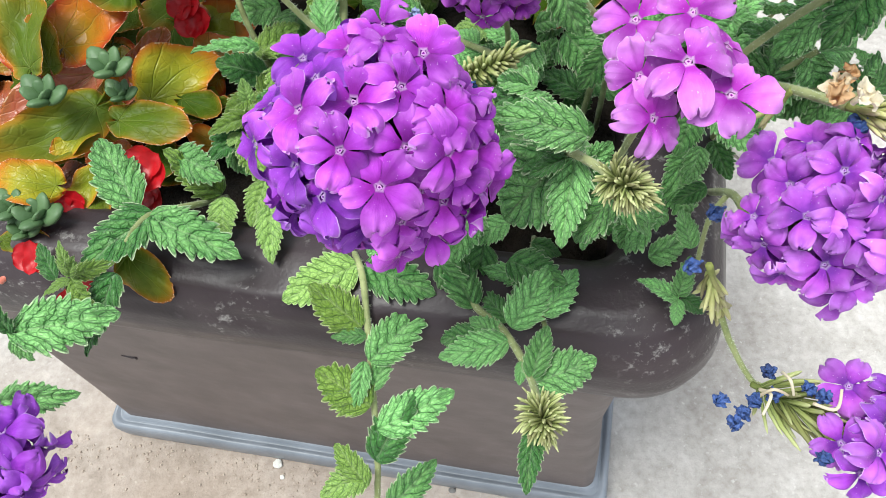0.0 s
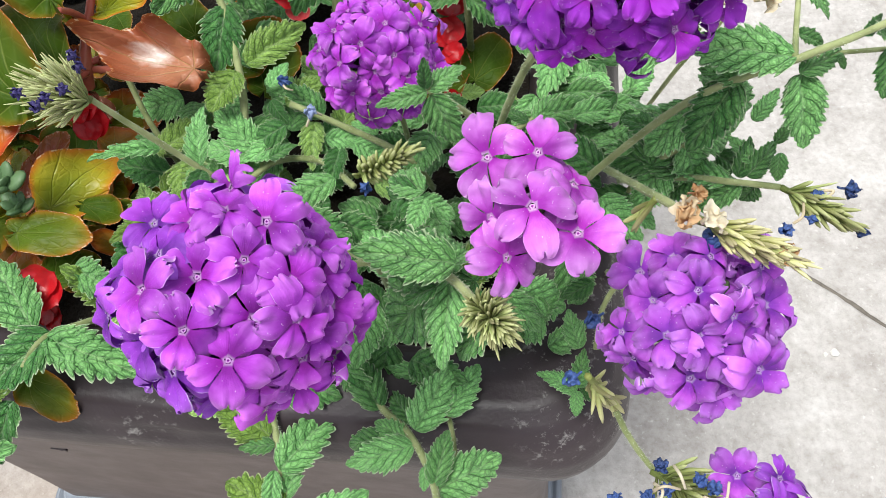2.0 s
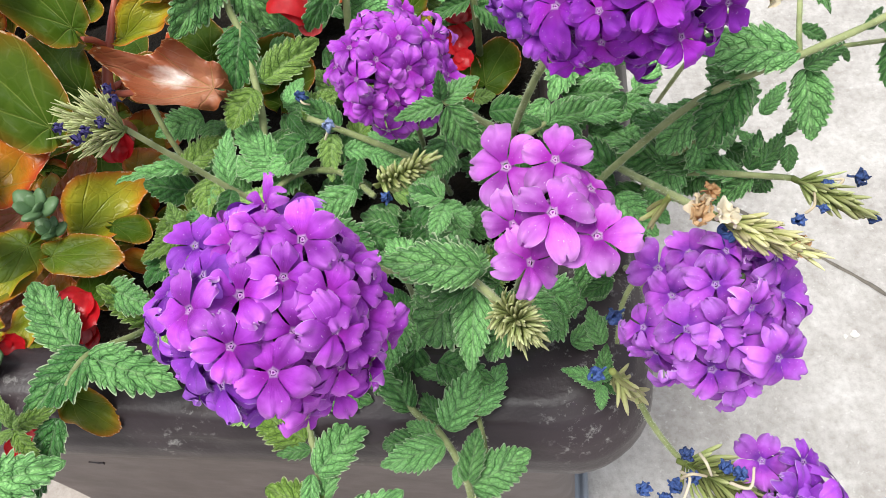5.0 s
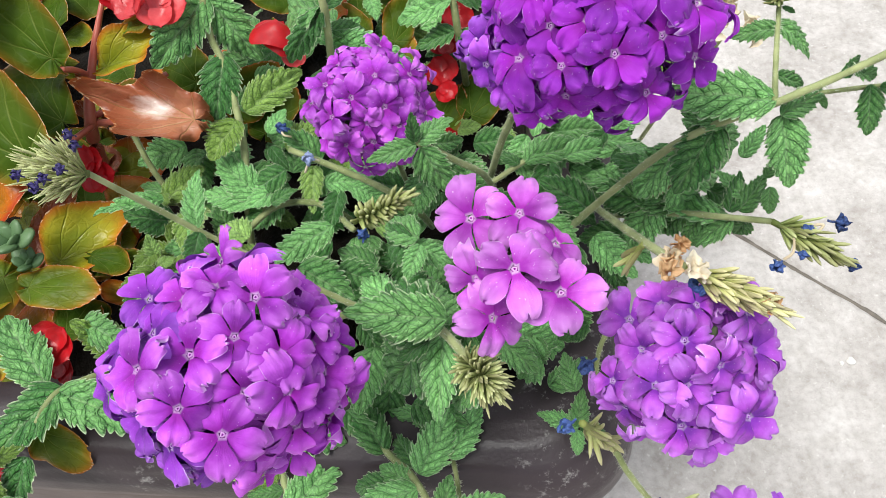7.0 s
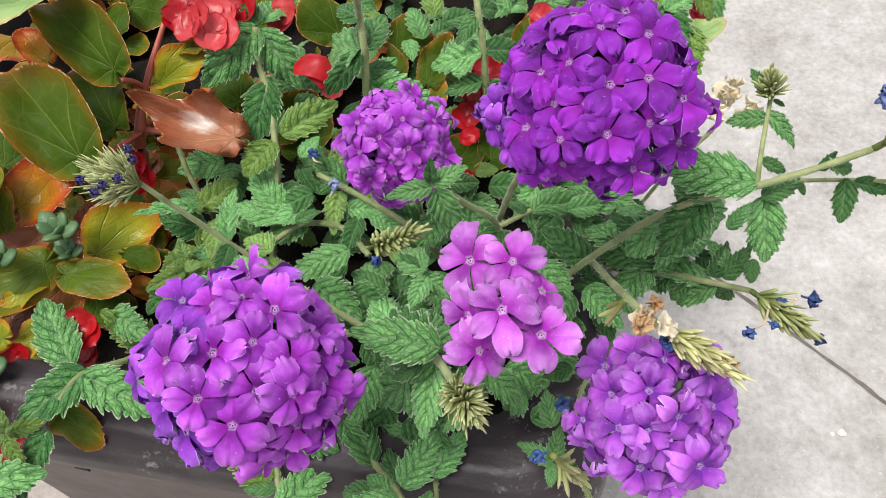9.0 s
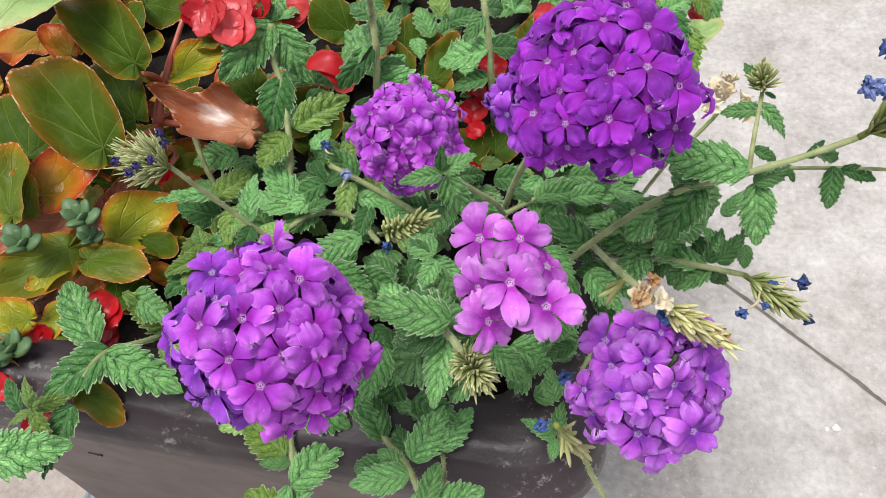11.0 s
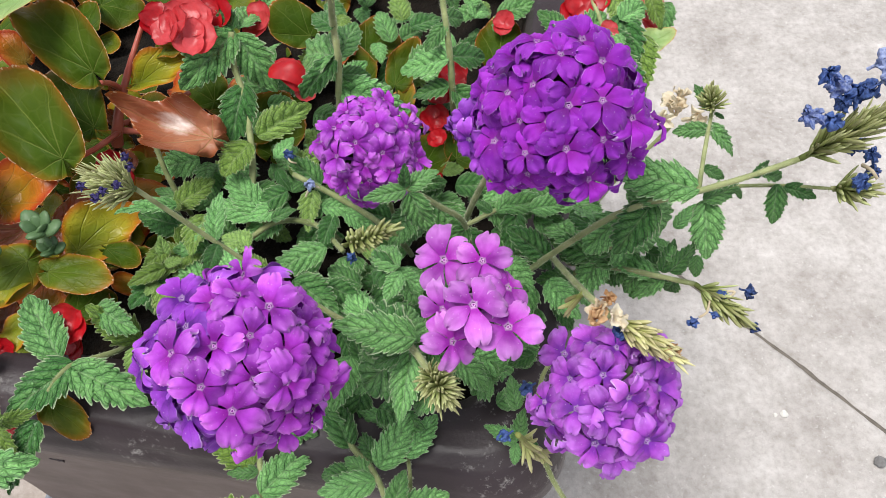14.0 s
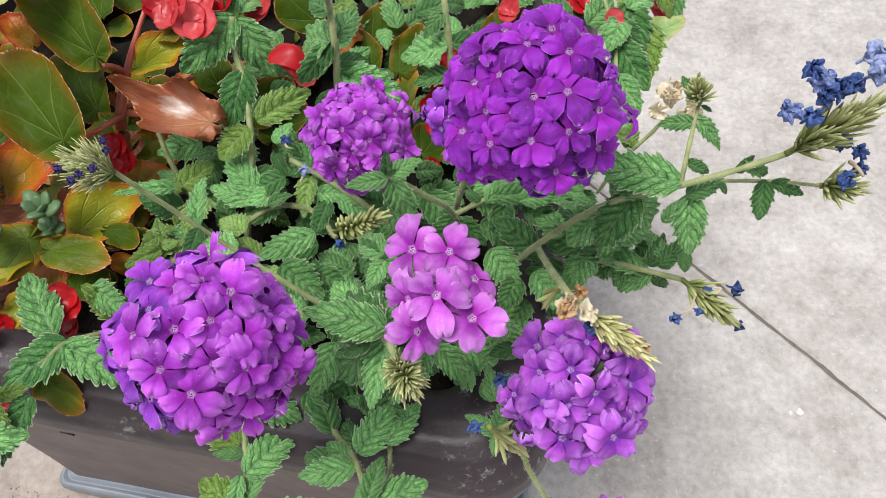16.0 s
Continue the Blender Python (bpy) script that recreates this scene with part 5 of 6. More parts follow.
leaf(tall2, (0.1089, 0.4792, 0.4622), (0.1210, 0.4875, 0.4547), 0.6)
leaf(tall2, (0.1125, 0.4590, 0.4324), (0.1301, 0.4510, 0.4200), 0.6)

rise = thing("verbena_sprig", (0.0017, 0.3990, 0.3788), "upright verbena stem with opposite leaves beside the begonia", "verbena", "verbena sprigs in the planter")
stem(rise, [(0.0017, 0.4728, 0.4617), (0.0015, 0.4607, 0.4491), (0.0055, 0.4493, 0.4390), (0.0098, 0.4191, 0.4226), (0.0050, 0.3971, 0.3987), (0.0006, 0.3880, 0.3793)], 0.0016, 0.0018)
leaf(rise, (0.0026, 0.4741, 0.4606), (-0.0225, 0.4445, 0.4530), 0.55)
leaf(rise, (0.0035, 0.4721, 0.4606), (0.0209, 0.4550, 0.4354), 0.55)
leaf(rise, (0.0055, 0.4541, 0.4429), (0.0014, 0.4241, 0.4363), 0.62)
leaf(rise, (0.0123, 0.4321, 0.4289), (0.0392, 0.4455, 0.4389), 0.5, young=True)
leaf(rise, (0.0086, 0.4273, 0.4295), (-0.0024, 0.4083, 0.4312), 0.8, young=True)
leaf(rise, (0.0032, 0.4751, 0.4615), (-0.0058, 0.4870, 0.4670), 0.6)
leaf(rise, (0.0046, 0.4752, 0.4614), (0.0088, 0.5009, 0.4550), 0.6)

mid = thing("verbena_sprig", (0.0514, 0.3914, 0.3743), "low verbena shoots with many crowded leaves", "verbena", "verbena sprigs in the planter")
stem(mid, [(0.0079, 0.3853, 0.4039), (0.0219, 0.3934, 0.4072), (0.0418, 0.3898, 0.4105), (0.0597, 0.3682, 0.4196)], 0.0015, 0.0013)
stem(mid, [(0.0325, 0.4097, 0.4258), (0.0591, 0.3944, 0.4237), (0.0836, 0.3714, 0.4322), (0.0913, 0.3761, 0.4012)], 0.0014, 0.0014)
stem(mid, [(-0.0426, 0.4316, 0.4272), (-0.0370, 0.4179, 0.4121), (-0.0303, 0.4087, 0.3916)], 0.0014, 0.0014)
stem(mid, [(-0.0025, 0.4000, 0.3832), (0.0110, 0.3976, 0.3987), (0.0283, 0.3940, 0.4077), (0.0438, 0.3889, 0.4099), (0.0559, 0.3820, 0.4055)], 0.0016, 0.0013)
spent_head(mid, (0.0639, 0.3593, 0.4396), (0.0840, 0.3598, 0.4507), 1.0, 0.0062, 90, CALYX, 0.0, 0.0008, "pale green spent head", 21)
withered(mid, (0.0677, 0.3492, 0.4446), (0.3, -0.2, 0.7), 0.005)
withered(mid, (0.0339, 0.4173, 0.4304), (-0.4, -0.2, 0.5), 0.006)
withered(mid, (0.0473, 0.3956, 0.4349), (-0.4, -0.2, 0.5), 0.006, "wilt")
leaf(mid, (0.0572, 0.3539, 0.4475), (0.0357, 0.3405, 0.4530), 0.5)
leaf(mid, (-0.0255, 0.3952, 0.4218), (-0.0468, 0.3811, 0.4374), 0.36)
leaf(mid, (-0.0314, 0.4055, 0.4120), (-0.0310, 0.3914, 0.4124), 0.6, young=True)
leaf(mid, (-0.0174, 0.3718, 0.4068), (-0.0380, 0.3740, 0.4137), 0.6, young=True)
leaf(mid, (-0.0161, 0.3786, 0.4064), (-0.0284, 0.3588, 0.4183), 0.6, young=True)
leaf(mid, (-0.0167, 0.3686, 0.4068), (-0.0216, 0.3496, 0.4130), 0.6, young=True)
leaf(mid, (-0.0152, 0.3960, 0.4107), (-0.0145, 0.3694, 0.4216), 0.6, young=True)
leaf(mid, (0.0121, 0.3749, 0.4129), (-0.0028, 0.3832, 0.4150), 0.8, young=True)
leaf(mid, (0.0102, 0.3961, 0.4083), (-0.0122, 0.4033, 0.4152), 0.6)
leaf(mid, (0.0141, 0.3981, 0.4078), (-0.0026, 0.4126, 0.4240), 0.6)
leaf(mid, (0.0280, 0.4062, 0.4163), (0.0084, 0.3978, 0.4134), 0.6)
leaf(mid, (0.0220, 0.4164, 0.4215), (0.0280, 0.4062, 0.4163), 0.6)
leaf(mid, (0.0444, 0.4111, 0.4145), (0.0287, 0.4204, 0.4278), 0.6)
leaf(mid, (0.0406, 0.4072, 0.4150), (0.0381, 0.3861, 0.4110), 0.55, young=True)
leaf(mid, (0.0227, 0.4197, 0.4264), (0.0306, 0.4310, 0.4302), 0.6)
leaf(mid, (0.0534, 0.3890, 0.4195), (0.0486, 0.3722, 0.4205), 0.6)
leaf(mid, (0.0598, 0.3877, 0.4239), (0.0740, 0.3788, 0.4228), 0.6)
leaf(mid, (0.0474, 0.3936, 0.4199), (0.0648, 0.3914, 0.4233), 0.6)
leaf(mid, (0.0892, 0.3360, 0.4611), (0.0696, 0.3448, 0.4426), 0.55)
leaf(mid, (0.0919, 0.3324, 0.4630), (0.0863, 0.3193, 0.4640), 0.55)
leaf(mid, (0.0917, 0.3350, 0.4629), (0.0778, 0.3509, 0.4536), 0.5)
leaf(mid, (0.0889, 0.3350, 0.4581), (0.1024, 0.3307, 0.4520), 0.6)
leaf(mid, (0.0808, 0.3293, 0.4440), (0.0943, 0.3148, 0.4533), 0.7)
leaf(mid, (0.0590, 0.3360, 0.4459), (0.0738, 0.3289, 0.4447), 0.7)
leaf(mid, (0.0462, 0.3352, 0.4522), (0.0650, 0.3218, 0.4508), 0.7)
leaf(mid, (0.0731, 0.2981, 0.4207), (0.0669, 0.2761, 0.4130), 0.6)
leaf(mid, (0.0564, 0.2898, 0.4226), (0.0696, 0.2756, 0.4148), 0.55)
leaf(mid, (0.0816, 0.2894, 0.4252), (0.0993, 0.2776, 0.4340), 0.6)
leaf(mid, (0.0933, 0.2875, 0.4242), (0.0823, 0.2743, 0.4207), 0.55)
leaf(mid, (0.0698, 0.3073, 0.4358), (0.0633, 0.2850, 0.4372), 0.6)
leaf(mid, (0.1036, 0.2930, 0.4431), (0.1168, 0.2961, 0.4417), 0.6)
leaf(mid, (0.1210, 0.3060, 0.4410), (0.1395, 0.3011, 0.4293), 0.7)
leaf(mid, (0.1279, 0.3060, 0.4353), (0.1211, 0.2921, 0.4264), 0.7)
leaf(mid, (0.1391, 0.3148, 0.4439), (0.1442, 0.3014, 0.4288), 0.7)
leaf(mid, (0.1346, 0.3463, 0.4483), (0.1460, 0.3282, 0.4478), 0.7)
leaf(mid, (0.1461, 0.3335, 0.4476), (0.1392, 0.3199, 0.4438), 0.7)
leaf(mid, (0.1532, 0.3366, 0.4469), (0.1639, 0.3190, 0.4464), 0.6)
leaf(mid, (0.1044, 0.3803, 0.4400), (0.1200, 0.3631, 0.4340), 0.7)
leaf(mid, (0.0932, 0.3832, 0.4309), (0.0842, 0.3637, 0.4324), 0.7)
leaf(mid, (0.0702, 0.3918, 0.4228), (0.0584, 0.4012, 0.4236), 0.6)
leaf(mid, (0.1586, 0.3507, 0.4458), (0.1726, 0.3461, 0.4447), 0.6)
leaf(mid, (0.0798, 0.3136, 0.4447), (0.0686, 0.3339, 0.4450), 0.6)
leaf(mid, (0.1018, 0.2857, 0.5038), (0.0780, 0.2858, 0.5162), 0.5)
leaf(mid, (0.0963, 0.2820, 0.4995), (0.0862, 0.2796, 0.4955), 0.6)
leaf(mid, (0.0869, 0.2948, 0.4748), (0.0782, 0.2864, 0.4558), 0.6)
leaf(mid, (0.1068, 0.2956, 0.4729), (0.0929, 0.2947, 0.4441), 0.7)
leaf(mid, (0.1026, 0.2958, 0.4632), (0.1003, 0.2929, 0.4434), 0.6)
leaf(mid, (0.1109, 0.2771, 0.4932), (0.0989, 0.2705, 0.4745), 0.5)
leaf(mid, (0.1284, 0.2961, 0.4406), (0.1145, 0.3002, 0.4167), 0.6)
leaf(mid, (0.0817, 0.3000, 0.4349), (0.0679, 0.2932, 0.4315), 0.6)
leaf(mid, (0.0899, 0.2993, 0.4191), (0.1024, 0.2976, 0.4129), 0.5)
leaf(mid, (0.1396, 0.3052, 0.4694), (0.1373, 0.2972, 0.4598), 0.6)
leaf(mid, (0.1442, 0.3006, 0.4540), (0.1340, 0.2969, 0.4501), 0.6)

under = thing("verbena_sprig", (0.1723, 0.3726, 0.3734), "dense verbena leaves at the side of the planter", "verbena", "verbena sprigs in the planter")
stem(under, [(0.1578, 0.3485, 0.3957), (0.1654, 0.3483, 0.4252), (0.1719, 0.3459, 0.4498), (0.1834, 0.3457, 0.4637)], 0.0012, 0.001)
leaf(under, (0.1714, 0.3441, 0.4529), (0.1848, 0.3609, 0.4631), 0.6)
leaf(under, (0.1763, 0.3471, 0.4523), (0.1660, 0.3346, 0.4356), 0.65)
leaf(under, (0.1727, 0.3455, 0.4527), (0.1534, 0.3530, 0.4513), 0.6)
leaf(under, (0.1834, 0.3457, 0.4637), (0.2036, 0.3530, 0.4565), 0.55)
leaf(under, (0.1814, 0.3455, 0.4619), (0.1910, 0.3390, 0.4431), 0.65)
leaf(under, (0.1876, 0.3467, 0.4532), (0.1783, 0.3381, 0.4343), 0.65)
leaf(under, (0.1647, 0.3455, 0.4304), (0.1771, 0.3348, 0.4245), 0.6)
leaf(under, (0.1672, 0.3466, 0.4311), (0.1498, 0.3446, 0.4318), 0.6)
leaf(under, (0.1612, 0.3446, 0.4157), (0.1654, 0.3278, 0.4158), 0.6)
leaf(under, (0.1946, 0.3472, 0.4525), (0.2069, 0.3427, 0.4465), 0.6)
leaf(under, (0.1925, 0.3455, 0.4508), (0.1986, 0.3340, 0.4375), 0.6)
leaf(under, (0.1747, 0.3505, 0.4644), (0.1623, 0.3613, 0.4602), 0.6)
leaf(under, (0.1669, 0.3508, 0.4551), (0.1544, 0.3679, 0.4456), 0.65)
leaf(under, (0.2014, 0.3460, 0.4720), (0.2081, 0.3503, 0.4813), 0.5)
leaf(under, (0.1498, 0.3331, 0.4272), (0.1400, 0.3160, 0.4237), 0.7)
leaf(under, (0.1812, 0.3437, 0.4489), (0.1929, 0.3526, 0.4525), 0.6)
leaf(left, (-0.0270, 0.3673, 0.4179), (-0.0275, 0.3727, 0.4278), 0.6, young=True)
leaf(left, (-0.0263, 0.3628, 0.4180), (-0.0183, 0.3636, 0.4222), 0.6, young=True)
leaf(left, (-0.0261, 0.3613, 0.4180), (-0.0399, 0.3505, 0.4227), 0.5, young=True)
leaf(left, (-0.0265, 0.3524, 0.4164), (-0.0150, 0.3292, 0.4211), 0.5, young=True)
leaf(left, (-0.0266, 0.3720, 0.4177), (-0.0335, 0.3600, 0.4238), 0.6, young=True)
leaf(left, (-0.0280, 0.3187, 0.4227), (-0.0281, 0.3014, 0.4203), 0.75, young=True)
leaf(left, (-0.0130, 0.3271, 0.4210), (-0.0164, 0.3077, 0.4220), 0.6, young=True)
leaf(left, (-0.0087, 0.3143, 0.4230), (-0.0055, 0.2911, 0.4215), 0.5, young=True)
leaf(left, (-0.0304, 0.3560, 0.4136), (-0.0320, 0.3478, 0.4191), 0.7, young=True)
stem(low, [(0.1555, 0.2396, 0.4380), (0.1563, 0.2362, 0.4440), (0.1529, 0.2303, 0.4446)], 0.00055, 0.0004, CREAM, "faded_tube")
stem(low, [(0.1545, 0.2372, 0.4401), (0.1567, 0.2373, 0.4460), (0.1620, 0.2369, 0.4414)], 0.00055, 0.0004, CREAM, "faded_tube")
stem(low, [(0.1680, 0.2341, 0.4430), (0.1723, 0.2315, 0.4467), (0.1752, 0.2373, 0.4462)], 0.00055, 0.0004, CREAM, "faded_tube")
stem(low, [(0.1617, 0.2438, 0.4412), (0.1620, 0.2400, 0.4454), (0.1636, 0.2370, 0.4413)], 0.00055, 0.0004, CREAM, "faded_tube")
stem(mid, [(0.0273, 0.4240, 0.4278), (0.0320, 0.4122, 0.4338), (0.0349, 0.4123, 0.4315)], 0.0006, 0.0004, CREAM, "faded_tube")
stem(mid, [(0.0416, 0.3921, 0.4315), (0.0453, 0.3940, 0.4372), (0.0487, 0.3947, 0.4348)], 0.0006, 0.0004, CREAM, "faded_tube")
stem(branch, [(0.2426, 0.3418, 0.5285), (0.2430, 0.3401, 0.5326), (0.2467, 0.3403, 0.5282)], 0.0007, 0.0005, CREAM, "faded_tube")
stem(branch, [(0.2486, 0.3368, 0.5241), (0.2478, 0.3315, 0.5284), (0.2501, 0.3299, 0.5262)], 0.0007, 0.0005, CREAM, "faded_tube")
stem(branch2, [(0.2061, 0.3094, 0.4668), (0.2087, 0.3107, 0.4686), (0.2117, 0.3170, 0.4660)], 0.0005, 0.0004, CREAM, "faded_tube")
stem(branch2, [(0.2189, 0.3206, 0.4662), (0.2214, 0.3197, 0.4670), (0.2182, 0.3174, 0.4654)], 0.0005, 0.0004, CREAM, "faded_tube")
stem(branch2, [(0.2230, 0.3083, 0.4653), (0.2208, 0.3091, 0.4674), (0.2194, 0.3121, 0.4655)], 0.0005, 0.0004, CREAM, "faded_tube")
leaf(mid, (0.1138, 0.2990, 0.4550), (0.1279, 0.2879, 0.4470), 0.55)
leaf(mid, (0.1105, 0.2977, 0.4523), (0.1045, 0.2838, 0.4433), 0.55)
leaf(mid, (0.1234, 0.2978, 0.4310), (0.1348, 0.3084, 0.4355), 0.6)
leaf(mid, (0.1304, 0.2912, 0.4225), (0.1467, 0.2980, 0.4247), 0.6)
leaf(mid, (0.0210, 0.3910, 0.4135), (0.0329, 0.3947, 0.4182), 0.6)
leaf(mid, (0.0711, 0.3423, 0.4345), (0.0560, 0.3488, 0.4377), 0.6)
leaf(node, (0.1191, 0.3604, 0.4523), (0.1082, 0.3493, 0.4427), 0.6)
leaf(node, (0.1273, 0.3694, 0.4562), (0.1407, 0.3597, 0.4493), 0.55)
leaf(node, (0.1395, 0.3763, 0.4548), (0.1543, 0.3695, 0.4476), 0.55)
leaf(node, (0.1472, 0.3828, 0.4498), (0.1648, 0.3842, 0.4481), 0.55)
leaf(node, (0.1299, 0.3628, 0.4442), (0.1474, 0.3560, 0.4367), 0.6)
leaf(node, (0.1496, 0.3705, 0.4460), (0.1667, 0.3595, 0.4407), 0.6)
leaf(node, (0.1348, 0.3834, 0.4490), (0.1249, 0.3715, 0.4443), 0.5)
leaf(node, (0.1619, 0.3778, 0.4486), (0.1767, 0.3758, 0.4472), 0.5)
leaf(left, (-0.0722, 0.2795, 0.4354), (-0.0752, 0.2888, 0.4444), 0.42, young=True)
leaf(left, (-0.0721, 0.2791, 0.4354), (-0.0637, 0.2668, 0.4360), 0.5, young=True)
leaf(left, (-0.0725, 0.2786, 0.4354), (-0.0798, 0.2718, 0.4374), 0.5, young=True)
leaf(left, (-0.0717, 0.2800, 0.4353), (-0.0584, 0.2825, 0.4390), 0.5, young=True)
leaf(left, (-0.0711, 0.2786, 0.4373), (-0.0651, 0.2811, 0.4477), 0.4, young=True)
leaf(node, (0.1772, 0.3658, 0.4556), (0.1596, 0.3608, 0.4514), 0.55)
leaf(node, (0.1656, 0.3678, 0.4546), (0.1739, 0.3569, 0.4442), 0.6)
leaf(node, (0.1633, 0.3746, 0.4566), (0.1511, 0.3687, 0.4510), 0.55)
leaf(node, (0.1726, 0.3609, 0.4522), (0.1634, 0.3511, 0.4454), 0.6)
leaf(node, (0.1470, 0.3736, 0.4502), (0.1373, 0.3618, 0.4435), 0.55)
leaf(node, (0.1533, 0.4092, 0.4250), (0.1409, 0.4292, 0.4217), 0.50)
leaf(node, (0.1774, 0.4211, 0.4225), (0.1934, 0.4153, 0.4268), 0.57)
leaf(node, (0.1692, 0.4201, 0.4301), (0.1829, 0.4326, 0.4335), 0.60)
leaf(node, (0.1452, 0.3973, 0.4292), (0.1381, 0.3775, 0.4339), 0.57)
leaf(node, (0.1665, 0.3874, 0.4316), (0.1809, 0.3919, 0.4356), 0.57)
leaf(node, (0.1769, 0.3956, 0.4199), (0.1825, 0.3756, 0.4255), 0.57)
leaf(node, (0.1682, 0.4156, 0.4276), (0.1535, 0.4017, 0.4295), 0.59)
leaf(node, (0.1731, 0.3912, 0.4356), (0.1877, 0.4070, 0.4384), 0.52)
leaf(node, (0.1698, 0.3805, 0.4352), (0.1559, 0.3935, 0.4333), 0.62)
leaf(node, (0.1684, 0.4242, 0.4192), (0.1859, 0.4482, 0.4161), 0.62)
leaf(node, (0.1624, 0.4273, 0.4236), (0.1697, 0.4586, 0.4200), 0.59)
leaf(node, (0.1454, 0.4032, 0.4243), (0.1626, 0.4184, 0.4253), 0.65)
leaf(node, (0.1580, 0.4258, 0.4294), (0.1726, 0.4194, 0.4295), 0.59)
leaf(node, (0.1517, 0.4234, 0.4345), (0.1403, 0.3962, 0.4395), 0.56)
leaf(node, (0.1603, 0.4047, 0.4302), (0.1473, 0.4178, 0.4324), 0.64)
leaf(node, (0.1622, 0.4070, 0.4317), (0.1591, 0.3822, 0.4375), 0.58)

beg = thing("begonia", (-0.0992, 0.4144, 0.3880), "waxy begonia with large green and bronze leaves", "begonia", "begonia plants in the planter")
waxy(beg, (-0.0551, 0.4386, 0.4613), (-0.0935, 0.4700, 0.4911), 0.42, "green")
waxy(beg, (-0.0645, 0.3955, 0.4477), (-0.1068, 0.4337, 0.4836), 0.47, "green")
waxy(beg, (-0.0637, 0.4243, 0.4396), (-0.0941, 0.4622, 0.4512), 0.5, "green")
waxy(beg, (-0.0977, 0.4544, 0.4589), (-0.1107, 0.4652, 0.4728), 0.6, "orange")
waxy(beg, (-0.1151, 0.4046, 0.4351), (-0.1384, 0.4397, 0.4512), 0.6, "green")
waxy(beg, (-0.1049, 0.3948, 0.4244), (-0.1202, 0.4385, 0.4415), 0.42, "orange")
waxy(beg, (-0.0507, 0.4485, 0.4485), (-0.0171, 0.4600, 0.4630), 0.36, "yellow")
waxy(beg, (-0.0361, 0.4601, 0.4588), (-0.0176, 0.4639, 0.4639), 0.35, "olive")
waxy(beg, (-0.0020, 0.4261, 0.4304), (-0.0512, 0.4357, 0.4481), 0.42, "dying", roll=-8)
waxy(beg, (-0.1266, 0.4857, 0.4485), (-0.1348, 0.4426, 0.4659), 0.5, "orange")
waxy(beg, (-0.1242, 0.3813, 0.4268), (-0.1384, 0.4050, 0.4374), 0.5, "orange")
waxy(beg, (-0.0849, 0.4815, 0.4899), (-0.1075, 0.4341, 0.5037), 0.5, "pale")
stem(beg, [(-0.0696, 0.4327, 0.4046), (-0.0624, 0.4377, 0.4289), (-0.0533, 0.4518, 0.4486), (-0.0427, 0.4766, 0.4659)], 0.0038, 0.0011, STEM_RED, "stalk")
stem(beg, [(-0.0617, 0.4395, 0.4268), (-0.0483, 0.4368, 0.4286), (-0.0441, 0.4395, 0.4281)], 0.0018, 0.0014, STEM_RED, "stalk")
stem(beg, [(-0.0555, 0.4497, 0.4469), (-0.0565, 0.4455, 0.4552), (-0.0577, 0.4401, 0.4615)], 0.0016, 0.0013, STEM_RED, "stalk")
stem(beg, [(-0.0613, 0.4358, 0.4289), (-0.0632, 0.4177, 0.4397), (-0.0665, 0.4011, 0.4507)], 0.0016, 0.0013, STEM_RED, "stalk")
stem(beg, [(-0.0306, 0.4666, 0.4248), (-0.0454, 0.4530, 0.4267), (-0.0614, 0.4416, 0.4287)], 0.0014, 0.0016, STEM_RED, "stalk")
waxy(beg, (-0.0657, 0.4428, 0.4240), (-0.0645, 0.4458, 0.4375), 0.6, "red")
waxy(beg, (-0.0619, 0.4525, 0.4343), (-0.0608, 0.4564, 0.4461), 0.55, "red")
waxy(beg, (-0.0590, 0.4406, 0.4244), (-0.0488, 0.4401, 0.4327), 0.5, "red")
waxy(beg, (-0.0658, 0.4569, 0.4398), (-0.0719, 0.4556, 0.4466), 0.4, "yellow")
waxy(beg, (-0.0535, 0.4613, 0.4391), (-0.0260, 0.4677, 0.4525), 0.42, "yellow")
waxy(beg, (-0.0438, 0.4766, 0.4454), (-0.0276, 0.4772, 0.4503), 0.5, "olive")
bloom(beg, (-0.0247, 0.4688, 0.4674), (-0.413282, -0.3, 0.9), 0.012, "coral")
bloom(beg, (-0.0162, 0.4737, 0.4664), (0.105852, -0.3, 0.9), 0.012, "coral")
bloom(beg, (-0.0360, 0.4773, 0.4652), (0.171701, -0.3, 0.9), 0.01, "red")

beg2 = thing("begonia", (-0.0867, 0.3717, 0.3883), "low begonia with yellow and orange leaves and red blooms", "begonia", "begonia plants in the planter")
waxy(beg2, (-0.0833, 0.3733, 0.4100), (-0.0741, 0.4073, 0.4261), 0.45, "red")
waxy(beg2, (-0.0768, 0.3688, 0.4146), (-0.0474, 0.3969, 0.4218), 0.56, "yellow")
waxy(beg2, (-0.0628, 0.3710, 0.4081), (-0.0390, 0.3753, 0.4117), 0.4, "green")
waxy(beg2, (-0.0425, 0.3579, 0.3996), (-0.0561, 0.3612, 0.4109), 0.5, "orange")
waxy(beg2, (-0.1118, 0.3677, 0.4361), (-0.1175, 0.4008, 0.4606), 0.5, "olive")
waxy(beg2, (-0.1095, 0.3863, 0.4302), (-0.0773, 0.4021, 0.4467), 0.6, "orange")
waxy(beg2, (-0.1087, 0.3752, 0.4305), (-0.1106, 0.3925, 0.4502), 0.45, "olive")
waxy(beg2, (-0.0892, 0.3843, 0.4243), (-0.1305, 0.3547, 0.4313), 0.36, "red")
waxy(beg2, (-0.0850, 0.3666, 0.4215), (-0.1257, 0.3336, 0.4316), 0.42, "olive")
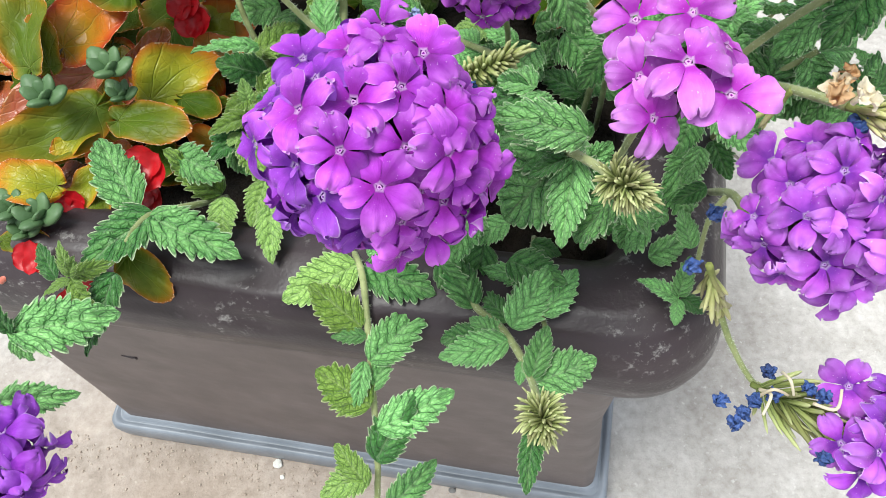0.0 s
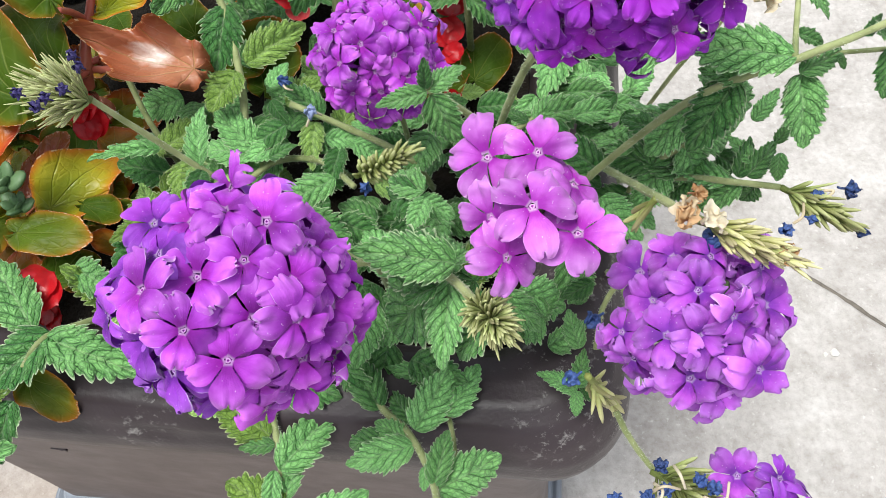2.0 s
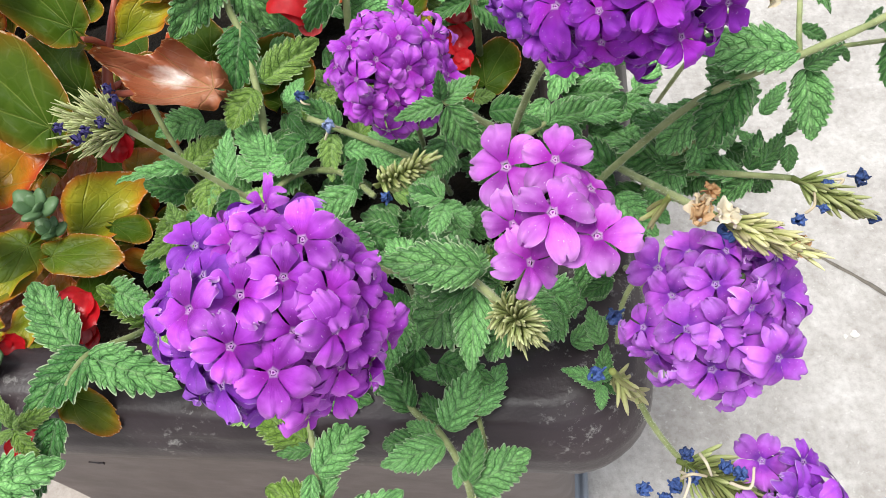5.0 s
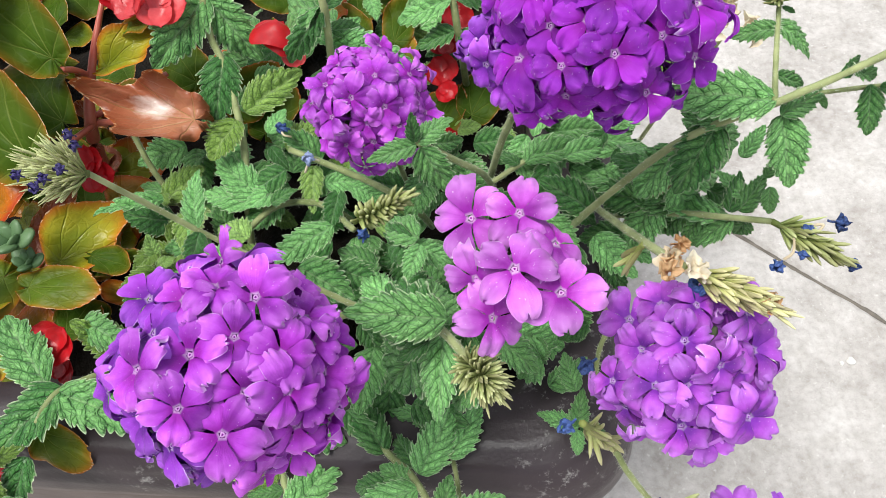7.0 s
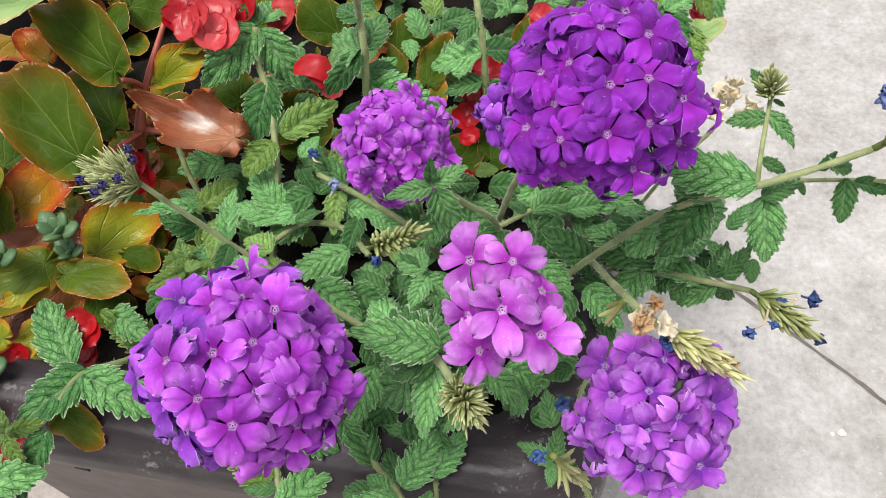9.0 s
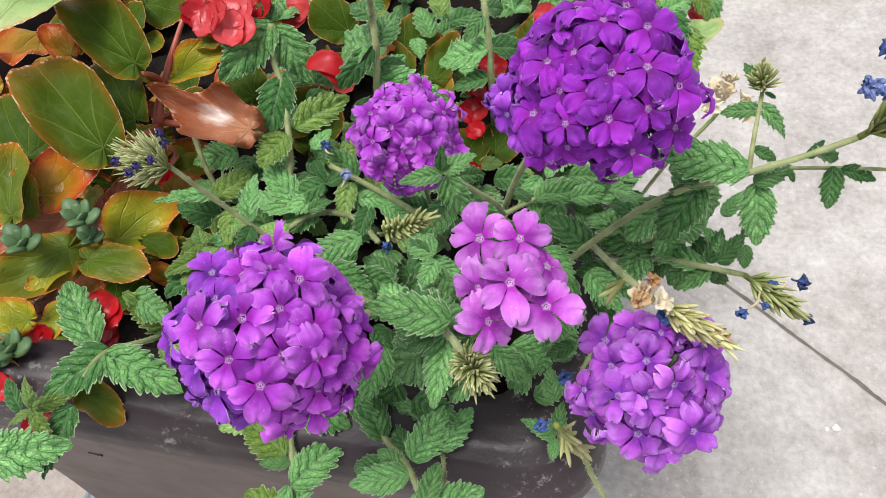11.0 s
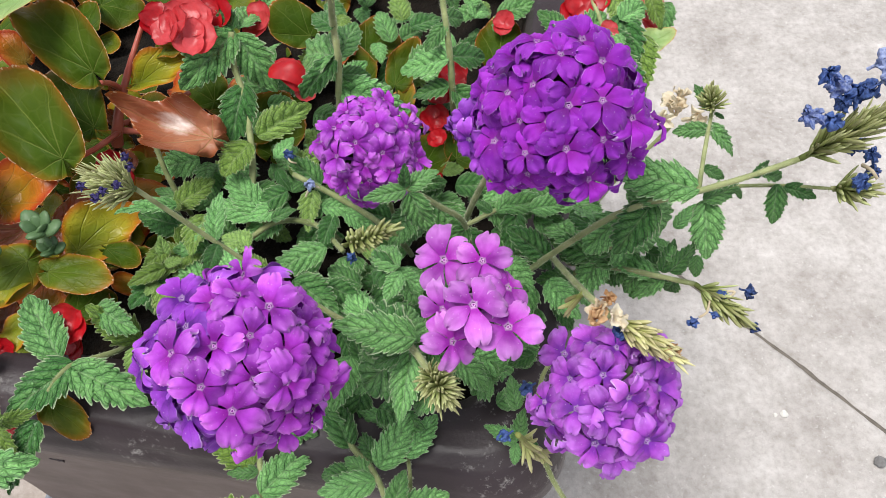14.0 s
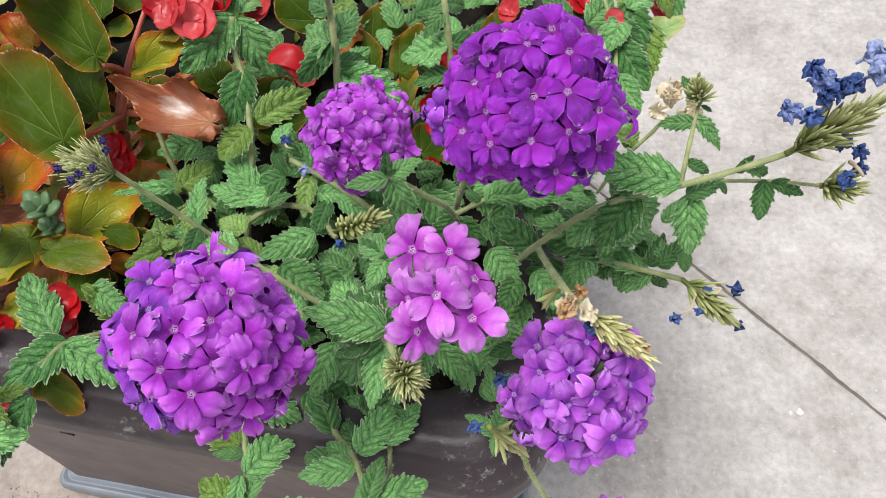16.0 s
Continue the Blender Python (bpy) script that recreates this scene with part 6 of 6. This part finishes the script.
waxy(beg2, (-0.0899, 0.3596, 0.4192), (-0.1026, 0.3386, 0.4272), 0.4, "yellow")
waxy(beg2, (-0.0846, 0.3583, 0.4207), (-0.0471, 0.3522, 0.4234), 0.42, "olive")
waxy(beg2, (-0.0935, 0.3252, 0.4228), (-0.1190, 0.3244, 0.4353), 0.56, "yellow")
waxy(beg2, (-0.0876, 0.3383, 0.4147), (-0.0915, 0.3198, 0.4207), 0.6, "yellow")
waxy(beg2, (-0.0844, 0.3291, 0.4117), (-0.0865, 0.3124, 0.4155), 0.6, "olive")
waxy(beg2, (-0.0626, 0.2960, 0.4248), (-0.0479, 0.2825, 0.4078), 0.50, "olive")
waxy(beg2, (-0.0614, 0.3756, 0.4109), (-0.0383, 0.3647, 0.4161), 0.45, "green")
waxy(beg2, (-0.1193, 0.3037, 0.4159), (-0.0980, 0.3054, 0.4168), 0.4, "olive")
stem(beg2, [(-0.1035, 0.3186, 0.4119), (-0.1067, 0.3063, 0.4106), (-0.1213, 0.2907, 0.4065)], 0.0016, 0.0014, STEM_RED, "stalk")
bloom(beg2, (-0.0556, 0.3262, 0.4321), (0.00595378, -0.5, 0.8), 0.01, "red")
bloom(beg2, (-0.0566, 0.3207, 0.4224), (-0.32221, -0.5, 0.8), 0.008, "red")
bloom(beg2, (-0.0978, 0.2941, 0.4223), (-0.0264121, -0.5, 0.8), 0.008, "red")
bloom(beg2, (-0.0691, 0.2830, 0.4219), (-0.410654, -0.5, 0.8), 0.008, "red")
bloom(beg2, (-0.0943, 0.3200, 0.4160), (0.434588, -0.5, 0.8), 0.007, "red")
bloom(beg2, (-0.0811, 0.2787, 0.4172), (0.365484, -0.5, 0.8), 0.006, "red")
bloom(beg2, (-0.0586, 0.4129, 0.4194), (0.0476389, -0.5, 0.8), 0.009, "red")
bloom(beg2, (-0.0617, 0.4189, 0.4245), (-0.199754, -0.5, 0.8), 0.009, "red")

beg3 = thing("begonia", (0.0514, 0.5279, 0.3696), "begonia with dark leaves and red blooms behind the verbena", "begonia", "begonia plants in the planter")
waxy(beg3, (0.0088, 0.4406, 0.3948), (0.0224, 0.4729, 0.4044), 0.6, "green")
waxy(beg3, (0.0777, 0.4914, 0.3934), (0.0908, 0.5191, 0.4113), 0.45, "green")
waxy(beg3, (0.0794, 0.4615, 0.3913), (0.0860, 0.4963, 0.3975), 0.4, "olive")
waxy(beg3, (-0.0033, 0.4500, 0.4027), (0.0180, 0.4786, 0.4097), 0.6, "green")
waxy(beg3, (-0.0231, 0.4736, 0.4038), (-0.0388, 0.4971, 0.4195), 0.6, "green")
waxy(beg3, (0.1373, 0.5154, 0.3869), (0.1440, 0.5490, 0.4001), 0.7, "green")
waxy(beg3, (0.0283, 0.5288, 0.4019), (0.0048, 0.5376, 0.4240), 0.7, "green")
waxy(beg3, (0.0537, 0.5266, 0.3855), (0.0727, 0.5630, 0.3884), 0.6, "green")
waxy(beg3, (0.0608, 0.5032, 0.3856), (0.0429, 0.5363, 0.3902), 0.5, "green")
waxy(beg3, (0.1118, 0.4431, 0.3868), (0.1305, 0.4694, 0.3941), 0.6, "green")
waxy(beg3, (0.0934, 0.4337, 0.3889), (0.1082, 0.4634, 0.3915), 0.6, "green")
bloom(beg3, (0.0296, 0.4615, 0.4448), (0.0723668, -0.4, 0.85), 0.015, "bud")
bloom(beg3, (0.0355, 0.4559, 0.4339), (0.382317, -0.4, 0.85), 0.006, "coral")
bloom(beg3, (0.1116, 0.4811, 0.4177), (0.348044, -0.4, 0.85), 0.0105, "red")
bloom(beg3, (0.1057, 0.4698, 0.4166), (0.00837238, -0.4, 0.85), 0.009, "red")
bloom(beg3, (0.1045, 0.4376, 0.4179), (-0.086054, -0.4, 0.85), 0.006, "red")
bloom(beg3, (0.1024, 0.4556, 0.4124), (0.0989125, -0.4, 0.85), 0.009, "red")
bloom(beg3, (0.1028, 0.4173, 0.4087), (-0.068957, -0.4, 0.85), 0.006, "red")
bloom(beg3, (0.0127, 0.4861, 0.4552), (-0.338679, -0.4, 0.85), 0.011, "coral")
bloom(beg3, (0.1427, 0.5181, 0.4214), (-0.194888, -0.4, 0.85), 0.008, "coral")
bloom(beg3, (0.1991, 0.5032, 0.4266), (0.312592, -0.4, 0.85), 0.0075, "coral")
bloom(beg3, (0.2140, 0.5230, 0.4144), (-0.456762, -0.4, 0.85), 0.008, "coral")
bloom(beg3, (0.1930, 0.5256, 0.4163), (-0.453678, -0.4, 0.85), 0.009, "red")
bloom(beg3, (0.1848, 0.5263, 0.4224), (0.1, -0.4, 0.85), 0.012, "red")
bloom(beg3, (0.1939, 0.5346, 0.4211), (0.1, -0.4, 0.85), 0.012, "red")
bloom(beg3, (0.2267, 0.5358, 0.4149), (0.1, -0.4, 0.85), 0.012, "coral")
bloom(beg3, (0.2330, 0.5339, 0.4078), (0.1, -0.4, 0.85), 0.01, "coral")
bloom(beg3, (0.2137, 0.5102, 0.4177), (0.1, -0.4, 0.85), 0.007, "red")
bloom(beg3, (-0.0212, 0.4774, 0.4643), (0.1, -0.4, 0.85), 0.014, "coral")
bloom(beg3, (-0.0141, 0.4640, 0.4654), (0.1, -0.4, 0.85), 0.012, "coral")
bloom(beg3, (-0.0098, 0.4815, 0.4640), (0.1, -0.4, 0.85), 0.013, "red")

edge = thing("verbena_sprig", (0.2154, 0.5328, 0.3536), "verbena shoots hanging over the side of the planter", "verbena", "verbena sprigs in the planter")
stem(edge, [(0.1937, 0.5329, 0.4260), (0.2006, 0.4933, 0.4217), (0.1984, 0.4573, 0.4081), (0.1969, 0.4576, 0.3681)], 0.0013, 0.001)
leaf(edge, (0.2004, 0.4922, 0.4228), (0.2171, 0.4660, 0.4161), 0.6)
leaf(edge, (0.1993, 0.5055, 0.4265), (0.2184, 0.4863, 0.4203), 0.55)
leaf(edge, (0.2040, 0.5059, 0.4260), (0.1956, 0.4811, 0.4277), 0.6)
leaf(edge, (0.2075, 0.5131, 0.4274), (0.2258, 0.5315, 0.4230), 0.6)
leaf(edge, (0.2011, 0.4728, 0.4174), (0.2145, 0.4549, 0.4087), 0.6)
leaf(edge, (0.1908, 0.4957, 0.4276), (0.2109, 0.4933, 0.4238), 0.55)
leaf(edge, (0.1967, 0.4648, 0.4131), (0.2071, 0.4383, 0.4080), 0.6)
leaf(edge, (0.2086, 0.5202, 0.4251), (0.2147, 0.4893, 0.4256), 0.6)
leaf(edge, (0.1854, 0.5018, 0.4259), (0.2026, 0.5243, 0.4255), 0.6)
leaf(edge, (0.1768, 0.5089, 0.4235), (0.1612, 0.5200, 0.4296), 0.6)
leaf(edge, (0.2389, 0.5328, 0.4217), (0.2342, 0.5123, 0.4178), 0.5)
leaf(edge, (0.2073, 0.5389, 0.4232), (0.2195, 0.5113, 0.4182), 0.6, young=True)
leaf(edge, (0.2143, 0.5264, 0.4214), (0.2006, 0.5047, 0.4207), 0.55, young=True)
leaf(edge, (0.2195, 0.5113, 0.4182), (0.2158, 0.4695, 0.4168), 0.5, young=True)
leaf(edge, (0.1954, 0.5246, 0.4152), (0.2059, 0.4955, 0.4209), 0.6, young=False)
leaf(edge, (0.1847, 0.5178, 0.4174), (0.1726, 0.5224, 0.4262), 0.6, young=False)
leaf(edge, (0.2008, 0.5441, 0.4149), (0.1822, 0.5260, 0.4164), 0.6, young=False)
leaf(edge, (0.2289, 0.5390, 0.4226), (0.2326, 0.5156, 0.4202), 0.45, young=True)
leaf(edge, (0.2102, 0.4992, 0.4171), (0.2124, 0.4783, 0.4164), 0.6, young=True)
waxy(edge, (0.2203, 0.5073, 0.4143), (0.2401, 0.5149, 0.4142), 0.6, "pale")

sed = thing("succulent", (-0.1082, 0.4012, 0.3994), "small fleshy grey-green succulent rosette", "succulent", "succulents in the planter")
rosette(sed, (-0.0789, 0.3707, 0.4379), 0.0075)
rosette(sed, (-0.0792, 0.3673, 0.4259), 0.0055)

sed2 = thing("succulent", (-0.1174, 0.3692, 0.4215), "small fleshy grey-green succulent rosette", "succulent", "succulents in the planter")
rosette(sed2, (-0.1006, 0.3550, 0.4405), 0.0075)
rosette(sed2, (-0.1014, 0.3115, 0.4220), 0.0080)
rosette(sed2, (-0.1123, 0.3145, 0.4229), 0.0068)
rosette(sed2, (-0.1079, 0.3071, 0.4187), 0.0055)

# ---- low foliage that fills the pot down to the soil ----
fill = random.Random(21)


def inside(x, y):
    return POT @ Vector((x, y, 0))


def undergrowth(name, label, category, x0, x1, y0, y1, count, make, group):
    c = inside((x0 + x1) / 2, (y0 + y1) / 2)
    t = thing(name, (c.x, c.y, 0.376), label, category, group)
    for k in range(count):
        p = inside(fill.uniform(x0, x1), fill.uniform(y0, y1))
        q = fill.uniform(0, 2 * math.pi)
        n = fill.uniform(0.6, 1.15)
        z = fill.uniform(0.380, 0.413)
        make(t, Vector((p.x, p.y, z)), Vector((p.x + n * 0.022 * math.cos(q), p.y + n * 0.022 * math.sin(q), z + fill.uniform(-0.004, 0.012))))
    return t


def low_verbena(t, a, b):
    leaf(t, a, b, fill.uniform(0.55, 0.75), young=fill.random() < 0.2)


# beyond this depth mostly dark green tones, standing in for dense shade
BACK = 0.5


def low_begonia(t, a, b):
    a.z, b.z = a.z - 0.008, b.z - 0.012
    waxy(t, a, a.lerp(b, 1.35), fill.uniform(0.6, 0.85), fill.choice(("green", "green", "olive", "orange", "orange", "red", "yellow") if a.y < BACK else ("green", "green", "green", "green", "olive", "orange")))


VG, BG_ = "verbena sprigs in the planter", "begonia plants in the planter"
undergrowth("verbena_sprig", "crowded dark verbena leaves close to the soil", "verbena", 0.0, 0.165, -0.165, -0.03, 120, low_verbena, VG)
undergrowth("verbena_sprig", "crowded dark verbena leaves close to the soil", "verbena", 0.0, 0.165, -0.03, 0.16, 120, low_verbena, VG)
undergrowth("begonia", "low begonia leaves in green, yellow and orange", "begonia", -0.165, -0.005, -0.165, -0.01, 74, low_begonia, BG_)
undergrowth("begonia", "low begonia leaves in green, yellow and orange", "begonia", -0.165, 0.06, 0.0, 0.165, 64, low_begonia, BG_)

# ---- grit and small stones on the pavement ----
verts, faces = [], []
grit = random.Random(5)
for k in range(600):
    x = grit.uniform(-0.34, 0.12)
    p = Vector((x, 0.288 - 0.135 * (x + 0.05) - abs(grit.gauss(0.0, 0.02)) - 0.002, 0))
    s = grit.choice((0.0004, 0.0005, 0.0006, 0.0009, 0.0013))
    start = len(verts)
    for i, (h, r) in enumerate(((0.0, 0.9), (0.6, 1.0), (1.1, 0.45))):
        for j in range(6):
            w = math.pi * j / 3
            verts.append(p + s * Vector((r * math.cos(w) * grit.uniform(0.7, 1.2), r * math.sin(w) * grit.uniform(0.7, 1.2), h)))
    faces += [tuple(start + q for q in f) for f in grid_faces(3, 6, True)] + [tuple(range(start + 12, start + 18))]
tagged(new("grit", mesh_of("grit", verts, faces, PEBBLE, smooth=False)), "loose sandy grit at the foot of the planter", "grit", kind="stuff")


def stone(at, size, seed, label, material):
    bm = bmesh.new()
    bmesh.ops.create_icosphere(bm, subdivisions=2, radius=size)
    for v in bm.verts:
        v.co *= 1 + 0.35 * noise.noise(v.co / size * 1.3 + Vector((seed, 0, 0)))
        v.co.z *= 0.55
    low = min(v.co.z for v in bm.verts)
    me = bpy.data.meshes.new("pebble")
    bm.to_mesh(me)
    bm.free()
    me.materials.append(material)
    ob = new("pebble", me)
    ob.location = (at[0], at[1], -low - 0.0004)
    return tagged(ob, label, "pebble", "pebbles on the pavement")


stone((-0.1266, 0.2954), 0.0042, 2, "small white pebble lying on the pavement", WHITE_STONE)
stone((-0.1210, 0.2842), 0.0022, 3, "tiny white pebble lying on the pavement", WHITE_STONE)
stone((0.4332, 0.4198), 0.0038, 2, "small white stone chip lying on the pavement", WHITE_STONE)
stone((0.4249, 0.4191), 0.002, 1, "tiny white stone chip lying on the pavement", WHITE_STONE)
stone((0.5127, 0.3717), 0.006, 4, "dark grey stone chip lying on the pavement", DARK_STONE)
stone((0.0306, 0.2758), 0.003, 2, "reddish brown pebble by the planter foot", DARK_STONE)
